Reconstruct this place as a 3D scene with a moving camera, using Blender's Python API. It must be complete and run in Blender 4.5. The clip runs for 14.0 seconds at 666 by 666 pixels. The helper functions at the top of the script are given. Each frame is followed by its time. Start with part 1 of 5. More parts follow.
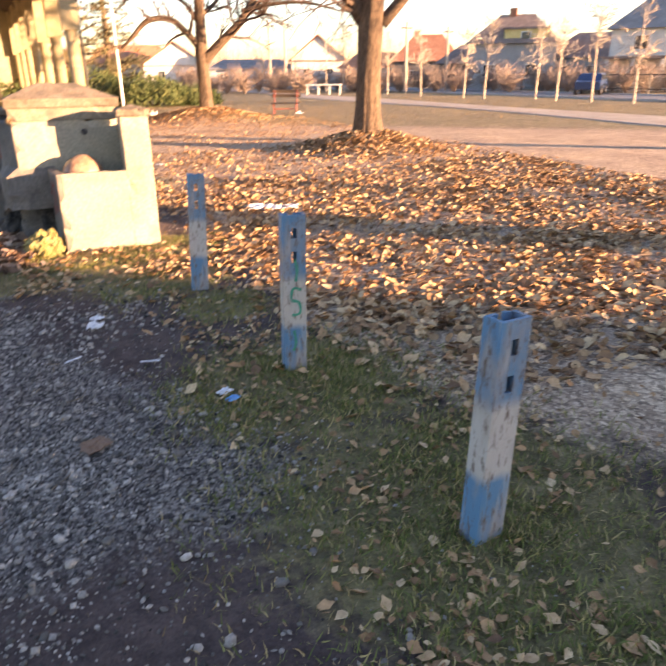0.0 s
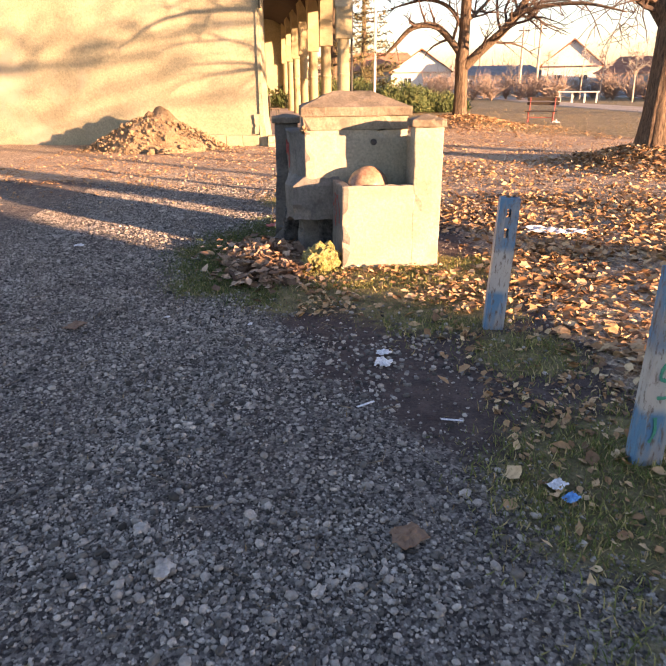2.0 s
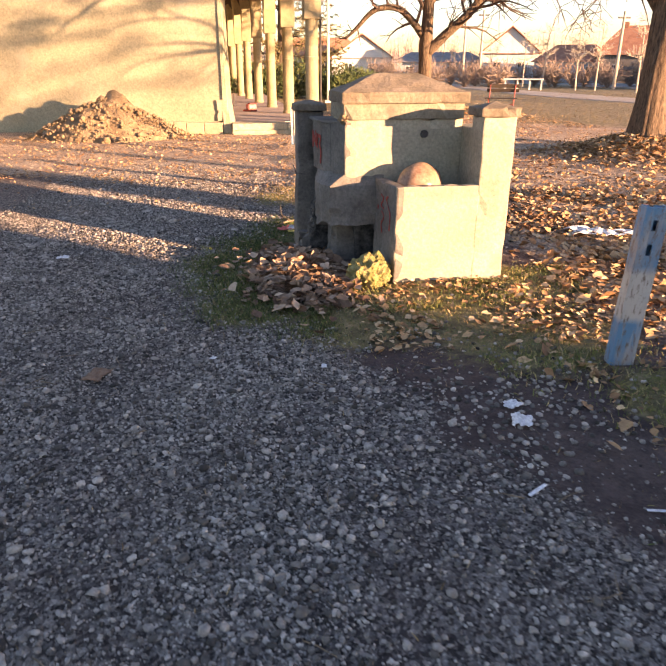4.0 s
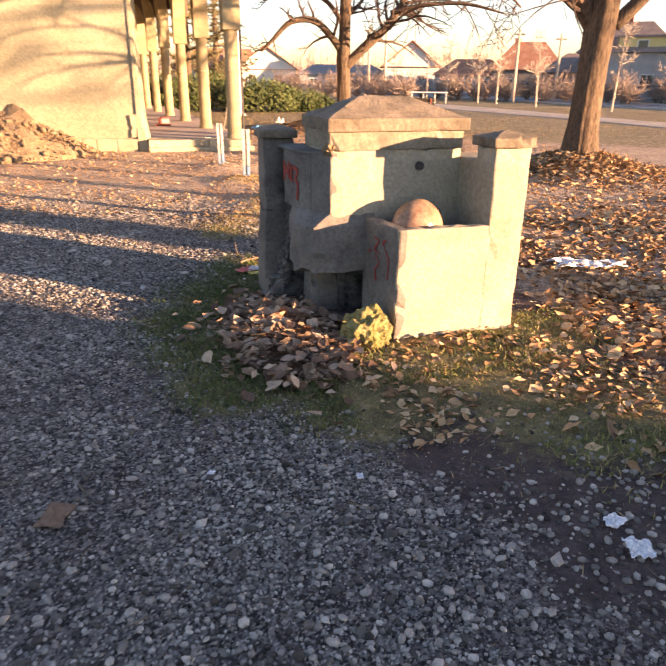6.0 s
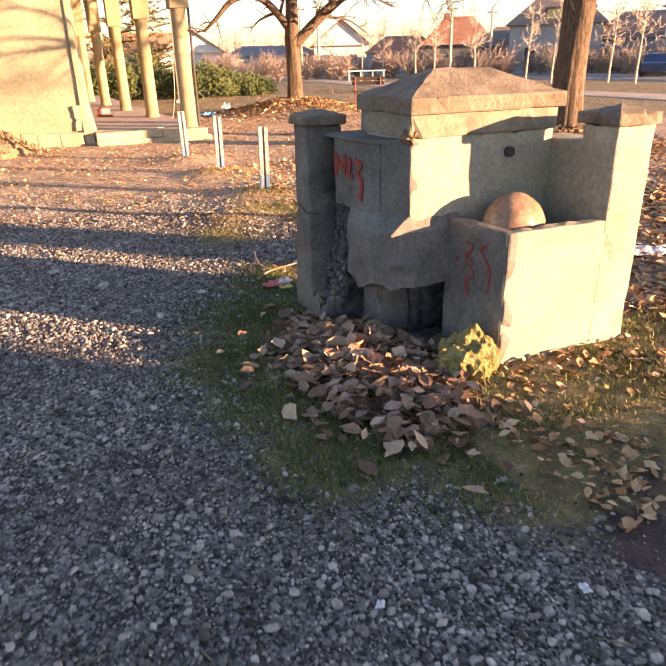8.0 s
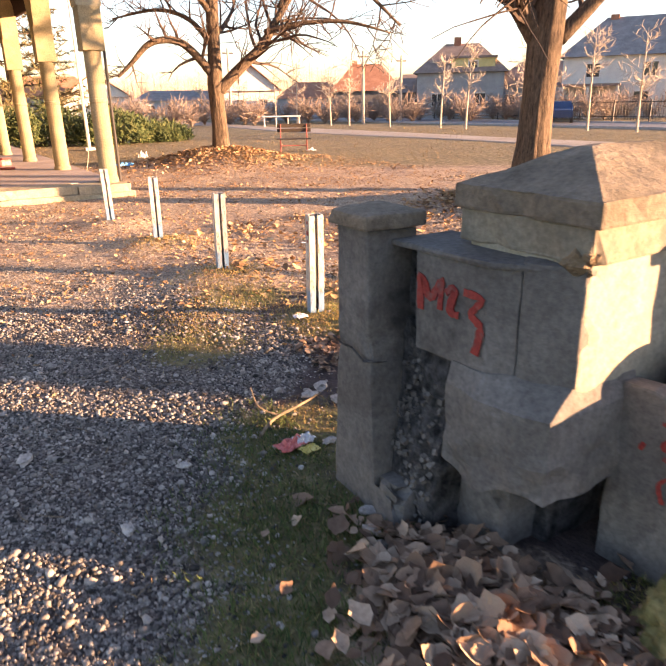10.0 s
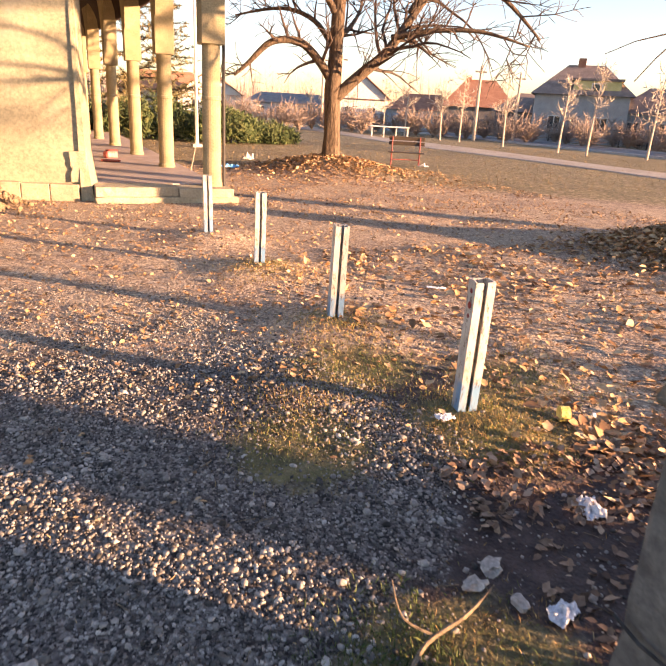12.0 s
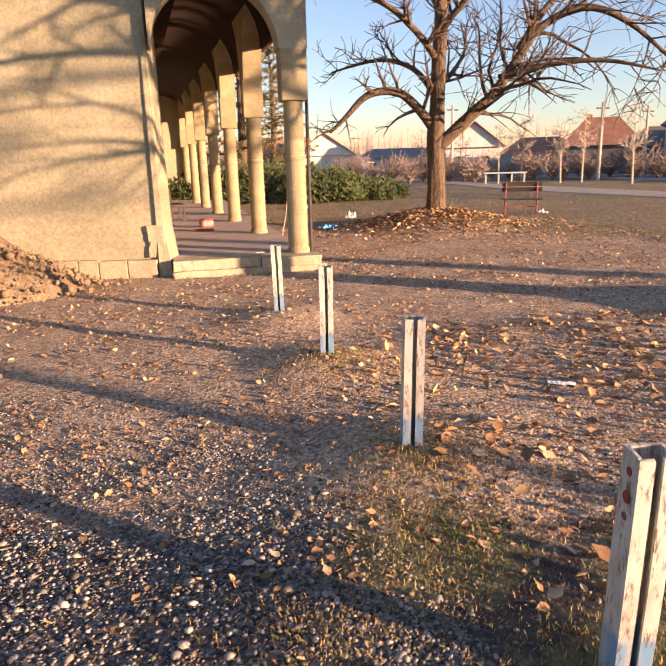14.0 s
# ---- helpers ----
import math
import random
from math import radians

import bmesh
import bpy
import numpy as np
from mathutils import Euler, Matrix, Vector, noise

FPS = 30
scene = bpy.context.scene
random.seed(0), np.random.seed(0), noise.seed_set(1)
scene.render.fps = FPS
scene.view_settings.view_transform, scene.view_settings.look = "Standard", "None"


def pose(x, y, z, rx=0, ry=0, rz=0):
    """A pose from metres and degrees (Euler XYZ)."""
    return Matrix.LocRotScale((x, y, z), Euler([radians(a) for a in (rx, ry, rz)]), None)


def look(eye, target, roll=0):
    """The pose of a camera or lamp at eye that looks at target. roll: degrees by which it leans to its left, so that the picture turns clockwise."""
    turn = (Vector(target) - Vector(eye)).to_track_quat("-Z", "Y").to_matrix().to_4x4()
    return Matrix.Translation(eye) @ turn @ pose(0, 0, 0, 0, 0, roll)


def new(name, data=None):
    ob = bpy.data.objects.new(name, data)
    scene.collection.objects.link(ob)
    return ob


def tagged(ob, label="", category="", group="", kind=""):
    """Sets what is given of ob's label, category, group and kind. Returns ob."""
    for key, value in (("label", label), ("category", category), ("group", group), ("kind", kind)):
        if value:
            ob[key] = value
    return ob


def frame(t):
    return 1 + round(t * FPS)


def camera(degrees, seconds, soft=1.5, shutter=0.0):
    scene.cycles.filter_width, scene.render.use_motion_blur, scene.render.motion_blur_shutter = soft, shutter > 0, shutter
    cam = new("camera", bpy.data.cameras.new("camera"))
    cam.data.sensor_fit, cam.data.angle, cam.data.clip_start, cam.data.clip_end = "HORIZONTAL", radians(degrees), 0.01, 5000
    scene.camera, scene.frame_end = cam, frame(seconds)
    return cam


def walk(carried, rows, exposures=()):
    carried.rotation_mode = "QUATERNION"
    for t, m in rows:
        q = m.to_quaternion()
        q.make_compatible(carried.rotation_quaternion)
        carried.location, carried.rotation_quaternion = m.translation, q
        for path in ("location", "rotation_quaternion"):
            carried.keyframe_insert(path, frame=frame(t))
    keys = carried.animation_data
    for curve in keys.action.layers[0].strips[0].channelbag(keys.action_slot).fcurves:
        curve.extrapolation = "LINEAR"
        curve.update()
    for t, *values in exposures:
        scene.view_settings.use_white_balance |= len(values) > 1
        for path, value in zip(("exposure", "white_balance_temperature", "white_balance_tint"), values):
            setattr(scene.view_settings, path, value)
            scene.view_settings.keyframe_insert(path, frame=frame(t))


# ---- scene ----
cam = camera(55.2, 14.0, shutter=0.25)
PATH = [
    (0, (0.09, -6.309, 1.528), (0.791, -4.594, 0.777), -0.5),
    (0.5, (0.015, -6.1, 1.478), (0.459, -4.375, 0.569), 1.7),
    (1, (-0.126, -5.917, 1.477), (0.266, -4.152, 0.621), -1.3),
    (1.5, (-0.26, -5.753, 1.54), (0.011, -3.927, 0.771), -0.5),
    (2, (-0.309, -5.518, 1.54), (-0.235, -3.657, 0.811), -0.6),
    (2.5, (-0.431, -5.343, 1.526), (-0.189, -3.486, 0.823), 1.6),
    (3, (-0.707, -5.13, 1.56), (-0.36, -3.29, 0.857), -0.6),
    (3.5, (-0.854, -4.925, 1.523), (-0.534, -3.08, 0.821), 1.5),
    (3.7, (-0.951, -4.760, 1.506), (-0.701, -2.932, 0.735), 0.2),
    (5.8, (-1.496, -3.679, 1.573), (-1.034, -1.857, 0.890), -0.8),
    (6, (-1.469, -3.579, 1.57), (-0.943, -1.796, 0.833), 0.6),
    (6.5, (-1.689, -3.306, 1.587), (-0.918, -1.611, 0.857), 1.0),
    (7, (-1.887, -3.08, 1.535), (-1.241, -1.428, 0.611), 1.5),
    (7.2, (-1.956, -3.014, 1.521), (-1.351, -1.315, 0.659), 0.8),
    (9.3, (-1.966, -1.439, 1.617), (-1.042, 0.163, 0.856), -1.6),
    (9.5, (-1.938, -1.29, 1.635), (-1.034, 0.318, 0.864), 1.7),
    (10, (-1.902, -0.767, 1.624), (-0.961, 0.863, 0.946), -1.1),
    (10.5, (-1.799, -0.359, 1.591), (-1.127, 1.388, 0.888), -2.0),
    (11, (-1.748, -0.084, 1.65), (-1.099, 1.675, 0.955), 1.9),
    (11.5, (-1.653, 0.332, 1.629), (-0.817, 2.018, 0.953), 1.8),
    (12, (-1.609, 0.679, 1.654), (-0.885, 2.424, 0.997), 3.2),
    (12.5, (-1.333, 1.048, 1.629), (-0.586, 2.81, 1.046), -0.1),
    (13, (-1.215, 1.353, 1.615), (-0.433, 3.111, 1.067), -0.6),
    (13.5, (-1.072, 1.742, 1.632), (-0.521, 3.596, 1.122), -3.8),
    (14, (-0.778, 2.034, 1.628), (-0.403, 3.931, 1.119), -1.6),
]
walk(cam, [(t, look(eye, target, roll)) for t, eye, target, roll in PATH],
     [(0.0, 2.8, 7050, 34), (1.4, 2.75, 7050, 34), (2.2, 2.52, 7050, 34), (6.0, 2.5, 7050, 34), (7.0, 2.6, 7050, 34), (9.5, 2.6, 7050, 34), (10.3, 2.7, 7050, 34), (11.5, 2.6, 7050, 34), (12.5, 2.3, 6800, 33), (14.0, 1.85, 6350, 32)])

# ---- world, sun ----
SUN_TO = Vector((0.766, -0.643, math.tan(radians(7.0)))).normalized()
world = bpy.data.worlds.new("sky")
scene.world = world
world.use_nodes = True
wn = world.node_tree.nodes
sky = wn.new("ShaderNodeTexSky")
sky.sky_type, sky.sun_disc = "NISHITA", False
sky.sun_elevation, sky.sun_rotation = radians(7.0), radians(130)
sky.air_density, sky.dust_density, sky.ozone_density = 1.0, 0.45, 1.9
world.node_tree.links.new(sky.outputs[0], wn["Background"].inputs[0])
wn["Background"].inputs[1].default_value = 0.09
sun = new("sun", bpy.data.lights.new("sun", "SUN"))
sun.data.energy, sun.data.angle, sun.data.color = 5.0, radians(0.6), (1.0, 0.68, 0.36)
sun.matrix_world = look((30, -30, 20), Vector((30, -30, 20)) - SUN_TO)


# ---- materials ----
def mat(name, rough=0.9, metal=0.0):
    m = bpy.data.materials.new(name)
    m.use_nodes = True
    b = m.node_tree.nodes["Principled BSDF"]
    b.inputs["Roughness"].default_value, b.inputs["Metallic"].default_value = rough, metal
    b.inputs["Specular IOR Level"].default_value = 0.3
    return m, m.node_tree.nodes, m.node_tree.links, b


def tex(n, l, kind, scale, coord="Object", detail=6.0, rough=0.6, stretch=None):
    c = n.new("ShaderNodeTexCoord")
    src = c.outputs[coord]
    if stretch:
        mp = n.new("ShaderNodeMapping")
        mp.inputs["Scale"].default_value = stretch
        l.new(src, mp.inputs[0])
        src = mp.outputs[0]
    t = n.new("ShaderNodeTex" + kind)
    t.inputs["Scale"].default_value = scale
    if kind == "Noise":
        t.inputs["Detail"].default_value, t.inputs["Roughness"].default_value = detail, rough
    l.new(src, t.inputs["Vector"])
    return t


def ramp(n, l, src, stops):
    r = n.new("ShaderNodeValToRGB")
    e = r.color_ramp.elements
    while len(e) < len(stops):
        e.new(0.5)
    for k, (p, c) in zip(e, stops):
        k.position, k.color = p, (*c, 1) if len(c) == 3 else c
    l.new(src, r.inputs[0])
    return r


def mixc(n, l, fac, a, b, kind="MIX"):
    m = n.new("ShaderNodeMix")
    m.data_type, m.blend_type = "RGBA", kind
    for src, dst in ((fac, m.inputs[0]), (a, m.inputs[6]), (b, m.inputs[7])):
        if isinstance(src, (int, float)):
            dst.default_value = src
        elif isinstance(src, tuple):
            dst.default_value = (*src, 1)
        else:
            l.new(src, dst)
    return m.outputs[2]


def bump(n, l, b, h, strength=0.5, dist=0.02, prev=None):
    k = n.new("ShaderNodeBump")
    k.inputs["Strength"].default_value, k.inputs["Distance"].default_value = strength, dist
    l.new(h, k.inputs["Height"])
    if prev:
        l.new(prev, k.inputs["Normal"])
    l.new(k.outputs[0], b.inputs["Normal"])
    return k.outputs[0]


def grainy(name, c1, c2, scale=6.0, fine=60.0, rough=0.9, bumps=0.5, dist=0.01, stain=None, stretch=None, metal=0.0, coord="Object", objvar=0.0, island=0.0):
    """A two-scale surface: broad colour drift, fine grain, optional stain colour."""
    m, n, l, b = mat(name, rough, metal)
    a = tex(n, l, "Noise", scale, coord, stretch=stretch)
    f = tex(n, l, "Noise", fine, coord, 4.0, 0.7, stretch=stretch)
    col = ramp(n, l, a.outputs[0], [(0.32, c1), (0.68, c2)]).outputs[0]
    g = ramp(n, l, f.outputs[0], [(0.3, (0.6, 0.6, 0.6)), (0.7, (1.25, 1.25, 1.25))]).outputs[0]
    col = mixc(n, l, 0.8, col, g, "MULTIPLY")
    if stain:
        s = tex(n, l, "Noise", scale * 0.45, coord, 8.0, 0.7, stretch=stretch)
        col = mixc(n, l, ramp(n, l, s.outputs[0], [(0.52, (0, 0, 0)), (0.66, (1, 1, 1))]).outputs[0], col, stain)
    if objvar or island:
        info = n.new("ShaderNodeObjectInfo" if objvar else "ShaderNodeNewGeometry")
        v = ramp(n, l, info.outputs["Random" if objvar else "Random Per Island"], [(0.0, (1 - (objvar or island),) * 3), (1.0, (1 + (objvar or island),) * 3)])
        col = mixc(n, l, 1.0, col, v.outputs[0], "MULTIPLY")
    l.new(col, b.inputs["Base Color"])
    p = bump(n, l, b, a.outputs[0], bumps * 0.6, dist * 2)
    bump(n, l, b, f.outputs[0], bumps, dist, p)
    return m


def ground_material():
    m, n, l, b = mat("ground soil and grit", 0.95)
    at = n.new("ShaderNodeAttribute")
    at.attribute_name = "zone"
    sep = n.new("ShaderNodeSeparateColor")
    l.new(at.outputs["Color"], sep.inputs[0])
    big = tex(n, l, "Noise", 0.9)
    mid = tex(n, l, "Noise", 7.0, detail=8.0, rough=0.7)
    fine = tex(n, l, "Noise", 70.0, detail=3.0)
    peb = tex(n, l, "Voronoi", 95.0)
    peb2 = tex(n, l, "Voronoi", 48.0)
    soil = ramp(n, l, mid.outputs[0], [(0.3, (0.040, 0.028, 0.026)), (0.7, (0.125, 0.089, 0.078))]).outputs[0]
    grit = mixc(n, l, 0.55, ramp(n, l, peb.outputs["Color"], [(0.2, (0.026, 0.020, 0.018)), (0.5, (0.085, 0.070, 0.062)), (0.85, (0.38, 0.335, 0.29))]).outputs[0],
                ramp(n, l, peb2.outputs["Color"], [(0.2, (0.022, 0.017, 0.0155)), (0.5, (0.07, 0.057, 0.051)), (0.85, (0.33, 0.29, 0.25))]).outputs[0])
    turf = ramp(n, l, mid.outputs[0], [(0.3, (0.08, 0.072, 0.034)), (0.55, (0.18, 0.15, 0.07)), (0.75, (0.34, 0.26, 0.15))]).outputs[0]
    duff = ramp(n, l, mixc(n, l, 0.5, peb2.outputs["Color"], mid.outputs["Color"]), [(0.22, (0.12, 0.085, 0.062)), (0.5, (0.36, 0.265, 0.185)), (0.75, (0.68, 0.54, 0.39))]).outputs[0]

    def edge(ch, wide=0.22):
        s = n.new("ShaderNodeMath")
        s.operation = "MULTIPLY_ADD"
        l.new(mid.outputs[0], s.inputs[0])
        s.inputs[1].default_value = wide * 4
        l.new(ch, s.inputs[2])
        return ramp(n, l, s.outputs[0], [(0.42 + wide * 1.6, (0, 0, 0)), (0.62 + wide * 2.2, (1, 1, 1))]).outputs[0]

    col = mixc(n, l, edge(sep.outputs[0]), soil, grit)
    col = mixc(n, l, edge(sep.outputs[1]), col, turf)
    col = mixc(n, l, edge(sep.outputs[2]), col, duff)
    g = ramp(n, l, fine.outputs[0], [(0.3, (0.7, 0.7, 0.7)), (0.7, (1.2, 1.2, 1.2))]).outputs[0]
    col = mixc(n, l, 0.8, col, g, "MULTIPLY")
    drift = ramp(n, l, big.outputs[0], [(0.35, (0.82, 0.80, 0.82)), (0.65, (1.12, 1.12, 1.08))]).outputs[0]
    col = mixc(n, l, 1.0, col, drift, "MULTIPLY")
    l.new(col, b.inputs["Base Color"])
    p = bump(n, l, b, mid.outputs[0], 0.7, 0.03)
    p = bump(n, l, b, peb2.outputs["Distance"], 0.6, -0.012, p)
    p = bump(n, l, b, peb.outputs["Distance"], 0.5, -0.006, p)
    bump(n, l, b, fine.outputs[0], 0.35, 0.004, p)
    return m


def leaf_material(name, stops, objvar=False):
    m, n, l, b = mat(name, 0.75)
    info = n.new("ShaderNodeObjectInfo" if objvar else "ShaderNodeNewGeometry")
    col = ramp(n, l, info.outputs["Random" if objvar else "Random Per Island"], stops).outputs[0]
    f = tex(n, l, "Noise", 40.0)
    g = ramp(n, l, f.outputs[0], [(0.3, (0.65, 0.6, 0.55)), (0.7, (1.2, 1.2, 1.2))]).outputs[0]
    l.new(mixc(n, l, 0.8, col, g, "MULTIPLY"), b.inputs["Base Color"])
    bump(n, l, b, f.outputs[0], 0.4, 0.004)
    return m


def post_paint(name, band, mid_col, low_top, high_low):
    """Old gloss paint in bands up the post, worn to primer and rust."""
    m, n, l, b = mat(name, 0.5)
    c = n.new("ShaderNodeTexCoord")
    sp = n.new("ShaderNodeSeparateXYZ")
    l.new(c.outputs["Object"], sp.inputs[0])
    wob = tex(n, l, "Noise", 9.0, stretch=(1, 1, 0.35))
    fin = tex(n, l, "Noise", 45.0, stretch=(1, 1, 0.3), rough=0.75)
    s = n.new("ShaderNodeMath")
    s.operation = "MULTIPLY_ADD"
    l.new(wob.outputs[0], s.inputs[0])
    s.inputs[1].default_value = 0.09
    l.new(sp.outputs[2], s.inputs[2])
    col = ramp(n, l, s.outputs[0], [(low_top + 0.04, band), (low_top + 0.08, mid_col), (high_low, mid_col), (high_low + 0.05, band)]).outputs[0]
    col = mixc(n, l, ramp(n, l, wob.outputs[0], [(0.46, (0, 0, 0)), (0.66, (0.9, 0.9, 0.9))]).outputs[0], col, (0.30, 0.26, 0.22))
    rust = ramp(n, l, fin.outputs[0], [(0.53, (0, 0, 0)), (0.62, (0.9, 0.9, 0.9))]).outputs[0]
    col = mixc(n, l, rust, col, (0.11, 0.075, 0.055))
    drip = tex(n, l, "Noise", 22.0, stretch=(1, 1, 0.12))
    col = mixc(n, l, ramp(n, l, drip.outputs[0], [(0.55, (0, 0, 0)), (0.7, (0.6, 0.6, 0.6))]).outputs[0], col, (0.42, 0.41, 0.37))
    l.new(col, b.inputs["Base Color"])
    bump(n, l, b, fin.outputs[0], 0.4, 0.003)
    return m


def bark_material(name, c1, c2):
    m, n, l, b = mat(name, 0.95)
    a = tex(n, l, "Noise", 26.0, stretch=(1, 1, 0.2), detail=8.0, rough=0.7)
    f = tex(n, l, "Noise", 50.0, stretch=(1, 1, 0.3))
    col = ramp(n, l, a.outputs[0], [(0.36, c1), (0.62, c2)]).outputs[0]
    g = ramp(n, l, f.outputs[0], [(0.3, (0.65, 0.65, 0.65)), (0.7, (1.2, 1.2, 1.2))]).outputs[0]
    l.new(mixc(n, l, 0.8, col, g, "MULTIPLY"), b.inputs["Base Color"])
    p = bump(n, l, b, a.outputs[0], 0.8, 0.03)
    bump(n, l, b, f.outputs[0], 0.5, 0.01, p)
    return m


M_GROUND = ground_material()
M_STONE = grainy("river gravel", (0.15, 0.133, 0.118), (0.31, 0.28, 0.243), 8, 60, 0.8, 0.3, 0.004, island=0.9)
M_LEAF = leaf_material("dry fallen leaves", [(0.0, (0.16, 0.09, 0.05)), (0.3, (0.32, 0.18, 0.085)), (0.65, (0.46, 0.29, 0.15)), (1.0, (0.62, 0.46, 0.27))])
M_LEAFP = leaf_material("curled plane leaves", [(0.0, (0.17, 0.10, 0.065)), (0.5, (0.34, 0.225, 0.15)), (1.0, (0.52, 0.39, 0.28))], True)
M_LEAFH = leaf_material("heaped plane leaves", [(0.0, (0.09, 0.052, 0.034)), (0.5, (0.25, 0.16, 0.105)), (1.0, (0.46, 0.34, 0.24))])
M_GRASS = leaf_material("winter grass", [(0.0, (0.07, 0.10, 0.022)), (0.5, (0.17, 0.20, 0.05)), (0.8, (0.33, 0.29, 0.10)), (1.0, (0.50, 0.38, 0.19))])
M_GREENER = leaf_material("dark green grass", [(0.0, (0.03, 0.055, 0.015)), (0.6, (0.08, 0.12, 0.03)), (1.0, (0.17, 0.19, 0.06))])
M_STRAW = leaf_material("dry grass and straw", [(0.0, (0.14, 0.09, 0.04)), (0.6, (0.30, 0.20, 0.09)), (1.0, (0.48, 0.35, 0.18))])
M_MOUND = leaf_material("golden dry turf", [(0.0, (0.10, 0.13, 0.02)), (0.3, (0.26, 0.21, 0.05)), (0.65, (0.45, 0.27, 0.09)), (1.0, (0.60, 0.40, 0.17))])
M_TWIG = grainy("dead twig", (0.11, 0.085, 0.06), (0.30, 0.22, 0.14), 20, 90, 0.9)
M_CONC = grainy("weathered fountain render", (0.27, 0.245, 0.185), (0.40, 0.365, 0.275), 2.2, 38, 0.92, 0.4, 0.006, stain=(0.19, 0.175, 0.15))
M_SHADECONC = grainy("grimy shade-side fountain concrete", (0.11, 0.101, 0.09), (0.20, 0.184, 0.164), 3.0, 45, 0.92, 0.5, 0.008, stain=(0.05, 0.046, 0.043))
M_CORN = grainy("stained half-shaded cornice render", (0.19, 0.165, 0.12), (0.30, 0.262, 0.195), 4.0, 42, 0.93, 0.5, 0.007, stain=(0.13, 0.115, 0.09))
M_CAPST = grainy("mossy coping concrete", (0.12, 0.098, 0.07), (0.26, 0.21, 0.155), 5.0, 48, 0.95, 0.8, 0.01, stain=(0.10, 0.09, 0.065))
M_CHARSHADE = grainy("soot-black rubble and hollow shade", (0.012, 0.012, 0.013), (0.15, 0.145, 0.14), 16.0, 60, 0.95, 1.0, 0.03)
M_MOSS = grainy("mossy broken concrete", (0.13, 0.13, 0.03), (0.42, 0.36, 0.16), 14.0, 50, 0.95, 1.0, 0.03)
M_RED = grainy("red spray paint", (0.24, 0.03, 0.024), (0.36, 0.055, 0.04), 14, 70, 0.8, 0.2, 0.003, stain=(0.17, 0.12, 0.105))
M_GREENS = grainy("green spray paint", (0.02, 0.22, 0.15), (0.05, 0.32, 0.22), 14, 70, 0.6, 0.2, 0.003)
M_DOME = grainy("glazed brown dome", (0.22, 0.13, 0.085), (0.38, 0.25, 0.165), 5, 40, 0.22, 0.15, 0.004)
M_PLASTER = grainy("ochre church plaster", (0.29, 0.26, 0.172), (0.375, 0.337, 0.228), 0.8, 22, 0.92, 0.15, 0.006, stain=(0.36, 0.33, 0.25))
M_PLINTH = grainy("pale plinth stone", (0.31, 0.265, 0.18), (0.42, 0.36, 0.25), 3.0, 30, 0.92, 0.4, 0.008)
M_COLUMN = grainy("aged column stone", (0.26, 0.22, 0.13), (0.37, 0.31, 0.19), 3.0, 40, 0.9, 0.4, 0.006)
M_VAULT = grainy("very dark brown vault", (0.022, 0.011, 0.009), (0.04, 0.02, 0.016), 2.0, 30, 0.95, 0.3, 0.006)
M_SLAB = grainy("porch paving", (0.33, 0.26, 0.23), (0.45, 0.37, 0.33), 2.0, 40, 0.9, 0.3, 0.005)
M_DIRT = grainy("heaped earth", (0.20, 0.14, 0.08), (0.36, 0.26, 0.16), 4.0, 30, 0.97, 1.0, 0.04)
M_BARK = bark_material("ridged bark", (0.045, 0.031, 0.022), (0.17, 0.12, 0.08))
M_TWIGBARK = grainy("thin branch bark", (0.055, 0.038, 0.03), (0.12, 0.085, 0.065), 6, 60, 0.9)
M_SAP = grainy("sapling bark", (0.38, 0.31, 0.24), (0.55, 0.47, 0.38), 6, 60, 0.9)
M_ROAD = grainy("street asphalt", (0.16, 0.16, 0.165), (0.22, 0.22, 0.225), 0.5, 20, 0.9)
M_FOOT = grainy("beaten footpath", (0.30, 0.25, 0.20), (0.42, 0.36, 0.29), 0.6, 12, 0.95)
M_HEDGE = leaf_material("juniper needles", [(0.0, (0.03, 0.05, 0.015)), (0.6, (0.06, 0.085, 0.025)), (1.0, (0.13, 0.14, 0.05))])
M_PINE = leaf_material("pine needles", [(0.0, (0.06, 0.06, 0.03)), (0.6, (0.13, 0.115, 0.05)), (1.0, (0.24, 0.18, 0.08))])
M_WHITE = grainy("white paint", (0.62, 0.61, 0.57), (0.74, 0.73, 0.69), 5, 60, 0.6, 0.2, 0.003)
M_IRON = grainy("dark painted iron", (0.03, 0.03, 0.03), (0.07, 0.06, 0.055), 8, 60, 0.6)
M_REDMETAL = grainy("faded red bench iron", (0.22, 0.05, 0.045), (0.34, 0.10, 0.08), 8, 60, 0.6)
M_DARKWOOD = grainy("dark bench slats", (0.04, 0.03, 0.025), (0.10, 0.075, 0.055), 4, 50, 0.7, stretch=(0.2, 1, 1))
M_PBLUE = post_paint("blue banded post paint", (0.075, 0.20, 0.33), (0.42, 0.41, 0.38), 0.24, 0.56)
M_PWHITE = post_paint("white post paint over blue", (0.14, 0.27, 0.42), (0.52, 0.50, 0.45), 0.16, 0.93)
M_PAPER = grainy("dirty white litter", (0.62, 0.63, 0.66), (0.80, 0.81, 0.83), 20, 80, 0.6)
M_BAG = grainy("thin white plastic film", (0.60, 0.58, 0.58), (0.78, 0.77, 0.77), 12, 50, 0.35)
M_LBLUE = grainy("blue printed film", (0.06, 0.28, 0.60), (0.15, 0.42, 0.75), 12, 50, 0.35)
M_LRED = grainy("red printed carton", (0.55, 0.10, 0.09), (0.70, 0.25, 0.22), 18, 50, 0.5)
